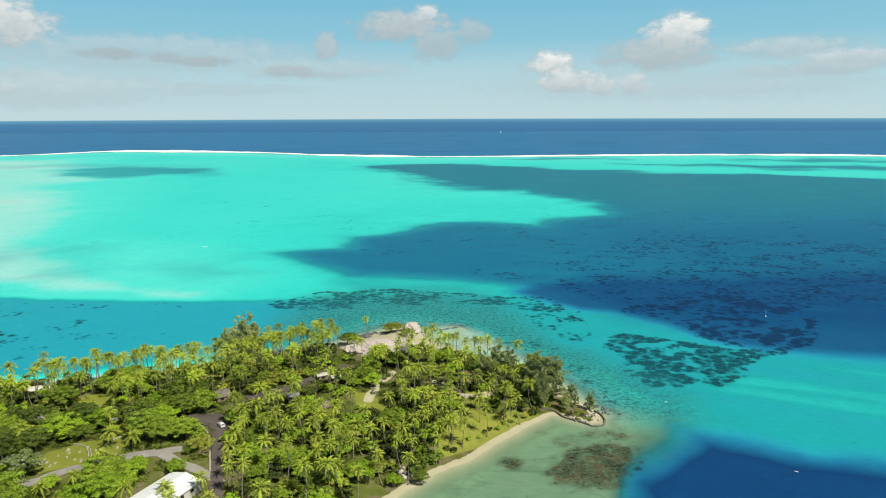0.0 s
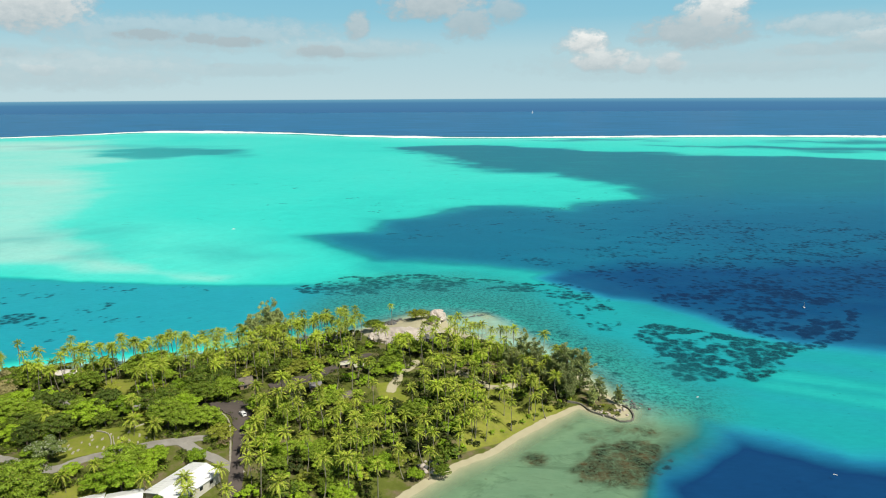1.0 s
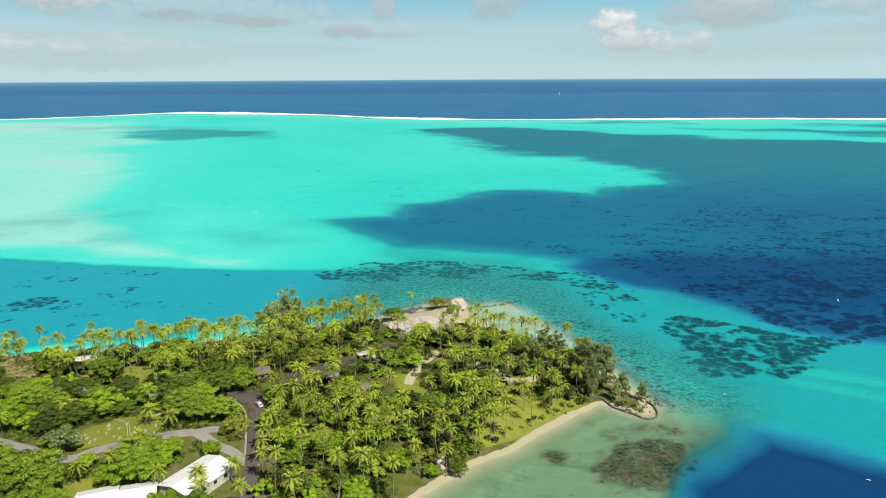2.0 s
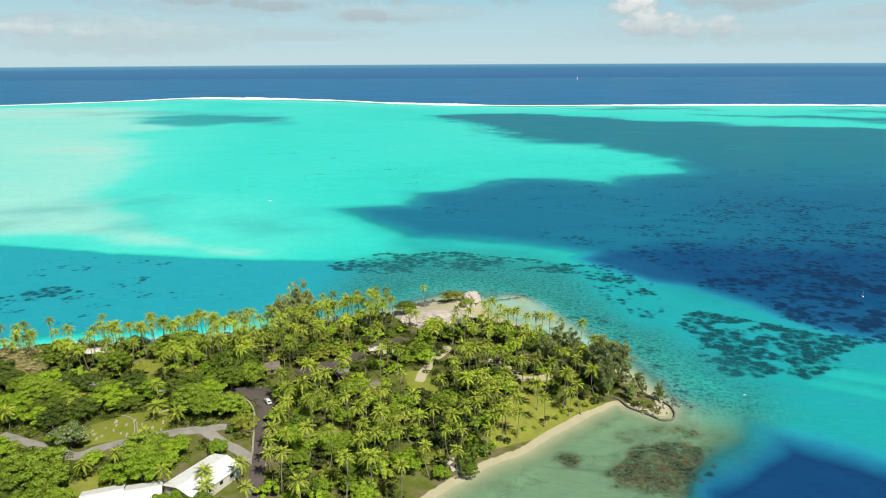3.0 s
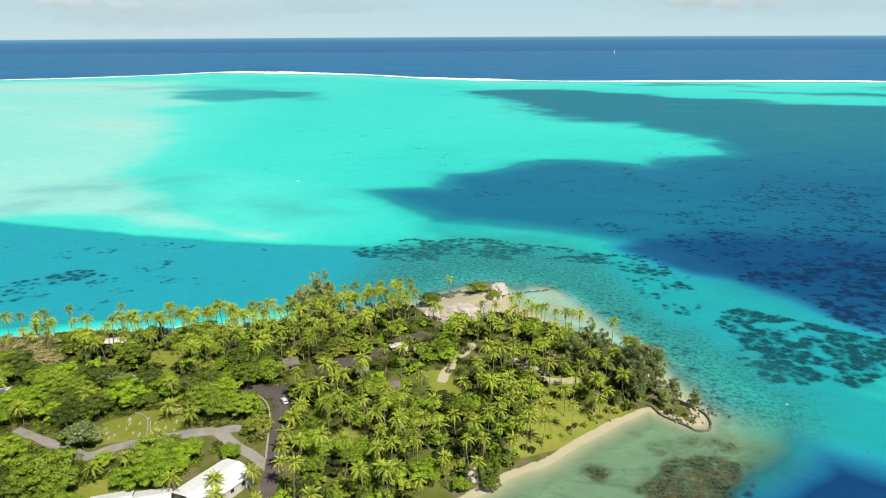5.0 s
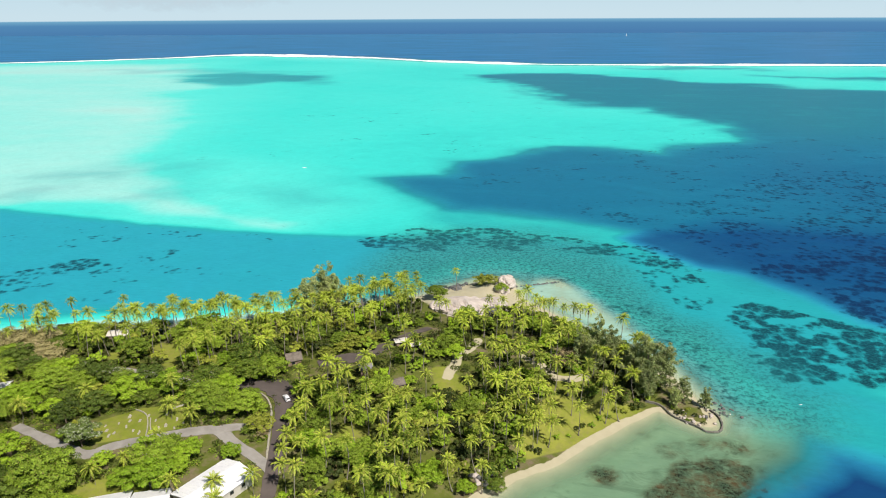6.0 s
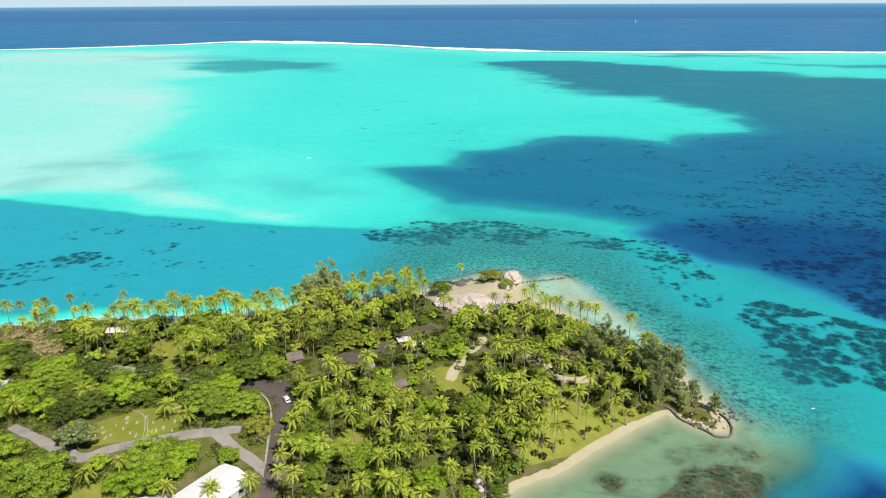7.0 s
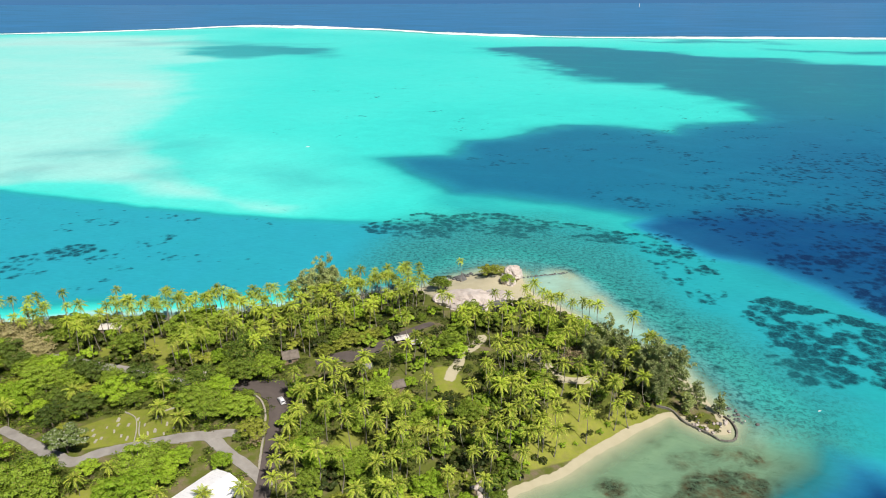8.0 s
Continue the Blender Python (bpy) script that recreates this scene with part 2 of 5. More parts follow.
    body = n.mix(n.math("MULTIPLY", reef, n.math("MULTIPLY", n.math("SUBTRACT", 1.0, n.math("MULTIPLY", algae, n.ramp(n.noise(co, 0.5, 5, 0.75), [(0.42, 0.0), (0.66, 0.4)]))), n.math("MULTIPLY", n.math("MULTIPLY", n.ramp(d, [(0.12, 1.0), (0.22, 0.92)]), n.math("SUBTRACT", 1.0, n.math("MULTIPLY", n.math("MULTIPLY", n.attr("weed"), 0.25), n.ramp(d, [(0.2, 1.0), (0.35, 0.0)])))), n.math("MULTIPLY", n.math("SUBTRACT", 1.0, n.math("MULTIPLY", n.attr("rubble"), 0.35)), n.ramp(n.noise(co, 0.75, 5, 0.7), [(0.28, 1.0), (0.5, 0.92), (0.72, 0.55)]))))), body, hue)
    body = n.mix(1.0, body, n.ramp(n.noise(co, 0.07, 5, 0.6), [(0.3, 0.93), (0.7, 1.0)]), "MULTIPLY")
    # light and dark of small ripples, multiplied into the water colour
    ripple_light = n.noise(n.add("ShaderNodeMapping", {"Vector": co, "Rotation": (0, 0, 0.6), "Scale": (0.35, 1.0, 1.0)}).outputs[0], 0.55, 4, 0.7)
    body = n.mix(1.0, body, n.ramp(ripple_light, [(0.3, 0.88), (0.7, 1.0)]), "MULTIPLY")
    # shaded swell lines of the open sea, painted into the colour
    swell_shade = n.noise(n.add("ShaderNodeMapping", {"Vector": co, "Scale": (0.0035, 0.022, 1.0)}).outputs[0], 1.0, 5, 0.65, 0.3)
    body = n.mix(n.ramp(d, [(0.6, 0.0), (0.9, 1.0)]), body, n.mix(1.0, body, n.ramp(swell_shade, [(0.3, 0.72), (0.65, 1.1)]), "MULTIPLY"))
    murk = n.ramp(d, [(0.0, 0.0), (0.004, 0.12), (0.03, 0.55), (0.05, 0.88), (0.07, 0.88), (0.13, 0.84), (0.3, 0.93), (0.5, 1.0)])
    clear = n.add("ShaderNodeBsdfTransparent", {"Color": n.ramp(d, [(0.0, (0.98, 1.0, 0.98)), (0.05, (0.74, 0.96, 0.93)), (0.15, (0.25, 0.88, 0.88)), (0.4, (0.05, 0.5, 0.7))])})
    own = n.add("ShaderNodeBsdfDiffuse", {"Color": body})
    inner = n.add("ShaderNodeMixShader", {0: murk, 1: clear.outputs[0], 2: own.outputs[0]})
    swell = n.math("ADD", n.noise(n.add("ShaderNodeMapping", {"Vector": co, "Rotation": (0, 0, 0.5), "Scale": (0.25, 0.6, 1.0)}).outputs[0], 1.0, 4, 0.6), n.math("MULTIPLY", n.noise(co, 0.05, 3, 0.5), 1.5))
    nor = bumped(n, swell, 0.35, 0.5)
    gloss = n.add("ShaderNodeBsdfGlossy", {"Roughness": 0.22, "Normal": nor})
    fac = n.math("MULTIPLY", n.add("ShaderNodeFresnel", {"IOR": 1.33, "Normal": nor}).outputs[0], n.ramp(d, [(0.5, 0.22), (0.9, 0.26)]))
    finish(n, n.add("ShaderNodeMixShader", {0: fac, 1: inner.outputs[0], 2: gloss.outputs[0]}))
    return m


GROUND, WATER = ground_material(), water_material()
PALM_LEAF = leafy("palm_leaf", (0.07, 0.12, 0.012), (0.47, 0.58, 0.05), (0.56, 0.44, 0.13), 0.10, 0.08)
TREE_LEAF = leafy("tree_leaf", (0.030, 0.060, 0.008), (0.30, 0.43, 0.032), (0.22, 0.20, 0.05), 0.12, 0.06)
# leaf colour darkened to supply the deep shade between the palms
SHADED_LEAF = leafy("shaded_leaf", (0.016, 0.028, 0.006), (0.095, 0.13, 0.016), (0.12, 0.10, 0.04), 0.1, 0.1)
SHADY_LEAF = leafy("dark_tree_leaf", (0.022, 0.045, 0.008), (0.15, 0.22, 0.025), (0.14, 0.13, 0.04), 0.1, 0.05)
LIME_LEAF = leafy("lime_leaf", (0.14, 0.25, 0.012), (0.36, 0.52, 0.03), (0.28, 0.28, 0.06), 0.2, 0.05)
OLIVE_LEAF = leafy("olive_leaf", (0.14, 0.18, 0.018), (0.38, 0.42, 0.05), (0.32, 0.27, 0.10), 0.2, 0.08)
PINE_LEAF = leafy("ironwood_needles", (0.17, 0.22, 0.08), (0.52, 0.59, 0.21), (0.42, 0.39, 0.21), 0.3, 0.08)
BROWN_LEAF = leafy("brown_umbrella_leaf", (0.17, 0.16, 0.06), (0.40, 0.36, 0.15), (0.45, 0.37, 0.20), 0.2, 0.15)
PALE_LEAF = leafy("blossoming_leaf", (0.08, 0.13, 0.02), (0.19, 0.25, 0.07), (0.40, 0.42, 0.29), 0.2, 0.22)
DRY_LEAF = leafy("dry_leaf", (0.17, 0.14, 0.07), (0.32, 0.26, 0.13), (0.38, 0.30, 0.16), 0.2, 0.2)
BARK = surface("palm_bark", ((0.20, 0.175, 0.135), (0.33, 0.295, 0.235)), 0.8, 0.9, 0.5)
WOOD_BARK = surface("tree_bark", ((0.13, 0.10, 0.07), (0.24, 0.2, 0.15)), 0.9, 0.9, 0.6)
ASPHALT = surface("asphalt", ((0.085, 0.068, 0.06), (0.15, 0.122, 0.105)), 0.12, 0.9, 0.3, 14)
CONCRETE = surface("concrete", ((0.26, 0.24, 0.21), (0.38, 0.36, 0.32)), 0.25, 0.9, 0.25, 10)
KERB = surface("kerb_stone", ((0.34, 0.31, 0.24), (0.48, 0.44, 0.35)), 0.4, 0.9, 0.3)
ROCK = surface("pale_rock", ((0.47, 0.40, 0.34), (0.68, 0.61, 0.54)), 0.2, 0.95, 0.8, 8, dist=0.5)
WALL_ROCK = surface("wall_rock", ((0.13, 0.12, 0.10), (0.34, 0.31, 0.26)), 0.5, 0.95, 0.6, 6, dist=0.2, spread=0.4)
DARK_ROCK = surface("dark_rock", ((0.085, 0.088, 0.085), (0.22, 0.215, 0.20)), 0.5, 0.95, 0.8, 6, dist=0.3)
WHITE_ROOF = surface("white_roof_sheet", ((0.80, 0.80, 0.79), (0.88, 0.88, 0.87)), 0.3, 0.45, 0.15, 8)
WALL_PAINT = surface("wall_paint", ((0.60, 0.56, 0.48), (0.72, 0.68, 0.6)), 0.4, 0.8, 0.2)
THATCH = surface("thatch", ((0.12, 0.10, 0.08), (0.23, 0.195, 0.155)), 0.7, 0.95, 0.8)
GREY_ROOF = surface("grey_roof", ((0.17, 0.16, 0.16), (0.27, 0.26, 0.25)), 0.5, 0.8, 0.4)
TIMBER = surface("timber", ((0.20, 0.14, 0.09), (0.32, 0.24, 0.17)), 1.2, 0.85, 0.4)
CAR_PAINT = surface("car_paint", ((0.78, 0.78, 0.78), (0.84, 0.84, 0.84)), 0.5, 0.25, 0.02)
GLASS = surface("dark_glass", ((0.02, 0.025, 0.03), (0.03, 0.035, 0.04)), 1.0, 0.08, 0.02)
RUBBER = surface("rubber", ((0.02, 0.02, 0.02), (0.035, 0.035, 0.035)), 2.0, 0.8, 0.2)
CORAL = surface("coral", ((0.030, 0.032, 0.026), (0.085, 0.078, 0.052)), 0.5, 0.95, 0.7, 5, dist=0.3)
SURF = surface("white_surf", ((0.85, 0.87, 0.88), (0.95, 0.96, 0.96)), 0.05, 0.8, 0.5, 8, dist=1.0)
GRAVE = surface("grave_stone", ((0.34, 0.32, 0.24), (0.50, 0.47, 0.38)), 0.8, 0.8, 0.2)
COCONUT = surface("coconut_husk", ((0.16, 0.17, 0.03), (0.28, 0.2, 0.06)), 3.0, 0.6, 0.2)


# ---- plan: coast, heights, depths ----
TABLES = {}


def lattice(x, y, cell, seed):
    """Smooth random values from 0 to 1, one knot per cell."""
    if seed not in TABLES:
        TABLES[seed] = np.random.RandomState(seed).rand(256, 256)
    table = TABLES[seed]
    u, v = np.asarray(x) / cell, np.asarray(y) / cell
    i, j = np.floor(u).astype(int), np.floor(v).astype(int)
    f, g = u - i, v - j
    f, g = f * f * (3 - 2 * f), g * g * (3 - 2 * g)
    a, b = table[i % 256, j % 256], table[(i + 1) % 256, j % 256]
    c, d = table[i % 256, (j + 1) % 256], table[(i + 1) % 256, (j + 1) % 256]
    return (a * (1 - f) + b * f) * (1 - g) + (c * (1 - f) + d * f) * g


def rough(x, y, cell, seed, steps=4):
    """Layers of lattice noise, about -1 to 1."""
    return sum((lattice(x, y, cell / 2 ** k, seed + k) - 0.5) * 2 / 2 ** k for k in range(steps)) / 1.4


def inside(x, y, poly):
    """Distance to the outline of a polygon, positive inside."""
    x, y = np.asarray(x, float), np.asarray(y, float)
    best, odd = np.full(x.shape, 1e12), np.zeros(x.shape, bool)
    for (x0, y0), (x1, y1) in zip(poly, poly[1:] + poly[:1]):
        dx, dy = x1 - x0, y1 - y0
        t = np.clip(((x - x0) * dx + (y - y0) * dy) / (dx * dx + dy * dy), 0, 1)
        best = np.minimum(best, (x - x0 - t * dx) ** 2 + (y - y0 - t * dy) ** 2)
        if y0 != y1:
            odd ^= ((y0 > y) != (y1 > y)) & (x < x0 + dx * (y - y0) / dy)
    return np.sqrt(best) * np.where(odd, 1, -1)


def along(x, y, line):
    """Distance to an open line."""
    x, y = np.asarray(x, float), np.asarray(y, float)
    best = np.full(x.shape, 1e12)
    for (x0, y0), (x1, y1) in zip(line, line[1:]):
        dx, dy = x1 - x0, y1 - y0
        t = np.clip(((x - x0) * dx + (y - y0) * dy) / (dx * dx + dy * dy), 0, 1)
        best = np.minimum(best, (x - x0 - t * dx) ** 2 + (y - y0 - t * dy) ** 2)
    return np.sqrt(best)


def ease(v, lo, hi):
    t = np.clip((v - lo) / (hi - lo), 0, 1)
    return t * t * (3 - 2 * t)


COAST = [
    (-60, 40), (-45, 130), (-21, 182), (-8, 196), (-3, 202), (4, 207), (11, 213), (20, 222), (31, 232), (40, 240), (46, 246),
    (50, 243), (57, 238), (64, 238), (66, 245), (62, 254), (58, 264), (54, 277), (46, 291), (34, 300), (23, 311), (13, 324), (5, 332), (-1, 338), (-6, 347), (-7, 354), (-8, 360), (-15, 366), (-26, 364), (-33, 356), (-44, 348), (-55, 338), (-67, 332), (-82, 326), (-92, 320), (-109, 309), (-134, 299),
    (-150, 296), (-163, 291), (-182, 287), (-200, 284), (-225, 274), (-320, 250), (-520, 190), (-900, 120), (-1800, 60), (-1800, -1200), (-60, -1200),
]
ROAD = [(-66, 150), (-69, 172), (-72, 186), (-75, 198), (-78, 211), (-79.5, 219), (-82, 228), (-88, 234), (-97, 234), (-106, 232), (-118, 232), (-132, 236), (-146, 240), (-162, 243), (-182, 246), (-205, 246), (-260, 240)]
HILL_ROAD = [(-79, 253), (-71, 257), (-63, 259), (-58, 265), (-54.5, 271), (-51.5, 277), (-48, 284), (-42, 292)]
LANE = [(-71, 187), (-79, 193), (-88, 198), (-96, 203), (-103, 201), (-114, 196), (-124, 192), (-130, 188), (-138, 190), (-151, 196), (-165, 202)]
SPUR = [(-96, 203), (-91, 206), (-86, 207)]
GARDEN_PATHS = [[(-29, 250), (-28, 257), (-26.5, 267), (-23, 275), (-20.5, 284)], [(-1, 273), (4, 268), (9, 262)], [(9, 258), (15, 259), (21, 260.5)]]
LAWNS = [
    [(-140, 203), (-128, 213), (-112, 217), (-104, 204), (-116, 197), (-132, 193)], [(-3, 211), (1, 213), (14, 220), (28, 233), (42, 246), (30, 249), (20, 242), (11, 249), (4, 240), (2, 232), (-2, 222)],
    [(-60, 206), (-60, 216), (-54, 218), (-47, 211), (-49, 204)], [(-36, 255), (-29, 258), (-19, 243), (-18, 231), (-26, 231), (-33, 244)], [(8, 249), (11, 262), (20, 265), (28, 255), (22, 249)], [(4, 266), (6, 279), (12, 271)],
    [(-167, 255), (-161, 247), (-154, 250), (-162, 259)], [(-151, 257), (-153, 268), (-138, 268), (-128, 252), (-133, 243)], [(-128, 172), (-114, 184), (-104, 178), (-112, 164)],
]
REEF = [(-3600, 1300), (-2400, 1650), (-1527, 2010), (-1213, 2250), (-1034, 2420), (-560, 2300), (-300, 2130), (55, 2010), (450, 2020), (827, 2030), (1213, 1970), (1500, 1850), (2600, 1400), (4200, 700)]


def plateau(x, y):
    return (4.5 + 5.0 * np.exp(-(((x + 105) / 45) ** 2 + ((y - 205) / 40) ** 2)) + 3.5 * np.exp(-(((x + 50) / 30) ** 2 + ((y - 262) / 28) ** 2))
            + 9.0 * np.exp(-(((x + 330) / 140) ** 2 + ((y - 60) / 120) ** 2)))


def coast_gap(x, y):
    return inside(x, y, COAST) + 1.2 * rough(x, y, 14, 3, 3)


SHOAL = [(-8, 352), (0, 372), (16, 373), (30, 357), (42, 332), (53, 306), (60, 284), (63, 265), (53, 270), (44, 290), (32, 299), (12, 325), (-2, 339)]


def zones(x, y):
    """Water depth in metres and the share darkened for cloud shade, with some darker streaks."""
    x, y = np.asarray(x, float), np.asarray(y, float)
    off = -coast_gap(x, y)
    wx, wy = x + 22 * rough(x, y, 130, 11), y + 34 * rough(x, y, 170, 21)
    depth = 3.2 + 0.4 * rough(x, y, 260, 31) + 1.8 * ease(y, 452, 425) * ease(x, -120, -40)
    spread = np.clip((y - 500) / 900, 0, 1)
    pale = ease(inside(wx, wy, [(-4500, 900), (-2600, 1650), (-1500, 2000), (-980, 2050), (-700, 1560), (-575, 1230), (-468, 994), (-420, 870), (-368, 750), (-345, 675), (-310, 570), (-230, 480), (-182, 446), (-280, 446), (-383, 458), (-1200, 560)]) + 40 * rough(x, y, 120, 33), -45 - 150 * spread, 45 + 170 * spread)
    pale = np.maximum(pale, 0.5 * ease(inside(wx, wy, [(-350, 690), (-244, 631), (-128, 493), (-170, 440), (-300, 436)]), -60, 40))
    depth = depth * (1 - pale) + (1.62 + 0.3 * rough(x * 0.5, y, 150, 35)) * pale
    rim = ease(along(wx, wy, REEF), 300, 60)
    depth = depth * (1 - rim) + 2.15 * rim
    # channel between the bank and the land
    bank = [(-5000, 560), (-1200, 520), (-560, 492), (-383, 464), (-331, 453), (-239, 437), (-179, 433), (-110, 430), (-60, 420), (20, 400), (70, 380), (80, 330), (60, 250), (-60, 250), (-5000, -200)]
    chan = ease(inside(x + 3 * rough(x, y, 40, 41), y + 4 * rough(x, y, 40, 45), bank), -8, 10) * ease(x, 40, -70)
    depth = depth * (1 - chan) + 6.3 * chan
    # cloud shadow on the middle of the lagoon, painted into the water colour
    cloud_patch = [(-132, 585), (-82, 606), (-66, 662), (-38, 690), (5, 736), (63, 750), (121, 733), (145, 789), (213, 833), (242, 915), (181, 1050), (83, 1060), (22, 1159), (-30, 1340), (-146, 1660), (80, 1710), (326, 1524), (520, 1421), (760, 1313), (1700, 900), (1900, 300), (270, 340), (159, 366), (118, 385), (105, 436), (78, 448), (16, 478), (-60, 495)]
    far = ease(y, 450, 900)
    weed = ease(inside(wx * far + x * (1 - far) + 8 * rough(x, y, 50, 51) + 34 * far * rough(x, y, 46, 57), wy * far + y * (1 - far) + 9 * rough(x, y, 60, 55) + 40 * far * rough(x * 0.4, y, 70, 59), cloud_patch), -34 - 6 * far, 30 + 16 * far)
    # further dark strips in the same share
    for strip, s in (([(-804, 1560), (-741, 1664), (-485, 1590), (-454, 1400), (-665, 1370)], 0.68), ([(480, 1660), (780, 1610), (1200, 1490), (1700, 1290), (1700, 1210), (1100, 1390), (800, 1500)], 0.85), ([(820, 1800), (1100, 1800), (1300, 1690), (1000, 1700)], 0.7), ([(230, 1880), (420, 1900), (560, 1840), (330, 1820)], 0.7), ([(-205, 545), (-180, 560), (-150, 510), (-165, 500)], 0.35), ([(-420, 560), (-330, 590), (-290, 560), (-390, 530)], 0.2), ([(-560, 1700), (-900, 1760), (-1100, 1700), (-800, 1650)], 0.3)):
        weed = np.maximum(weed, s * ease(inside(wx + 30 * rough(x, y, 60, 111), wy + 60 * rough(x, y, 90, 115), strip), -62, 40))
    for strip, s in (([(-440, 555), (-420, 578), (-363, 592), (-360, 575)], 0.3), ([(-410, 498), (-394, 532), (-378, 526), (-392, 496)], 0.28), ([(-358, 602), (-312, 630), (-304, 614), (-350, 596)], 0.26), ([(-306, 512), (-300, 534), (-266, 534), (-270, 514)], 0.24)):
        weed = np.maximum(weed, s * ease(inside(x + 14 * rough(x, y, 40, 131), y + 14 * rough(x, y, 40, 135), strip), -26, 10))
    lane = ease(along(wx, wy, [(560, 1500), (760, 1350), (1000, 1170), (1500, 900)]), 46, 10) * 0.9
    weed *= 1 - lane
    # depth is raised under the painted cloud shadow to tint it bluer
    depth = depth + (1.2 + 3.2 * ease(y, 1000, 620)) * ease(weed, 0.25, 1.0) + 2.6 * weed * ease(x, 100, 260) * ease(y, 950, 560)
    lobe = ease(along(x + 6 * rough(x, y, 40, 141), y + 6 * rough(x, y, 40, 145), [(-50, 476), (-10, 456), (36, 452), (62, 438)]), 30, 4)
    weed *= 1 - lobe
    depth = depth * (1 - lobe) + 4.3 * lobe
    # deep pools of the pass
    for poly, dd, s0 in (([(64, 440), (86, 406), (115, 389), (130, 371), (143, 353), (150, 336), (188, 306), (220, 283), (900, 270), (900, 600), (430, 510), (300, 488), (190, 478), (125, 482), (80, 462)], 13.4, 11),):
        s1 = s0 + 22 * ease(y, 430, 490) * ease(x, 70, 140)
        k = ease(inside(x + 8 * rough(x, y, 50, 61), y + 8 * rough(x, y, 50, 65), poly), -s1, s1)
        depth = depth * (1 - k) + dd * k
    k = 0.7 * ease(inside(x, y, [(84, 336), (92, 352), (112, 346), (142, 328), (162, 314), (156, 298), (130, 262), (100, 268), (84, 280)]), -12, 12)
    depth = depth * (1 - k) + 5.5 * k
    east = ease(inside(x + 5 * rough(x, y, 40, 71), y, [(70, 300), (100, 262), (150, 290), (180, 312), (300, 285), (600, 280), (600, 186), (180, 194), (130, 204), (110, 218), (80, 226), (66, 246)]), -16, 14)
    depth = depth * (1 - east) + (5.0 + 1.9 * rough((x + y) * 0.30, (y + 0.45 * x) * 1.5, 42, 75)) * east
    weed *= 1 - east
    deep = ease(inside(x + 4 * rough(x, y, 30, 81), y + 4 * rough(x, y, 30, 85), [(54, 150), (62, 204), (75, 219), (88, 222), (102, 220), (118, 211), (133, 202), (160, 196), (700, 186), (700, -1200), (60, -1200), (20, 100), (42, 167)]), -18, 12)
    depth = depth * (1 - deep) + 16.0 * deep
    weed *= 1 - deep
    # shelf round the land
    wide = 26 - 12 * ease(y, 270, 200) * ease(x, 20, 50) - 13 * ease(x, -40, -80) + 10 * ease(x, -120, -190)
    shelf = np.clip(off / wide, 0, 1)
    shoal = ease(inside(x, y, SHOAL) + 3 * rough(x, y, 12, 121), -14, 9)
    depth = np.minimum(depth, 0.1 + (3.4 + 2.2 * ease(x, -120, -190)) * shelf + 9 * np.clip((off - wide) / (30 - 8 * ease(x, 60, 90)), 0, 2) ** 1.5)
    depth = depth * (1 - shoal) + np.minimum(depth, 0.75 + 0.45 * rough(x, y, 16, 123)) * shoal
    bay = ease(inside(x, y, [(-40, 150), (-24, 186), (4, 214), (30, 238), (46, 250), (52, 240), (66, 236), (72, 222), (66, 208), (56, 184), (40, 160)]), -5, 6)
    depth = depth * (1 - bay) + np.minimum(np.minimum(depth, 2.2), 0.12 + 0.24 * np.maximum(off, 0)) * bay
    weed = weed * (1 - bay)
    ocean = ease(inside(x, y, REEF + [(6000, 700), (6000, 7000), (-6000, 7000), (-6000, 1300)]), 5, 70)
    depth = depth * (1 - ocean) + 30 * ocean
    weed *= 1 - ocean
    return np.maximum(depth, 0.02), np.clip(weed, 0, 1)


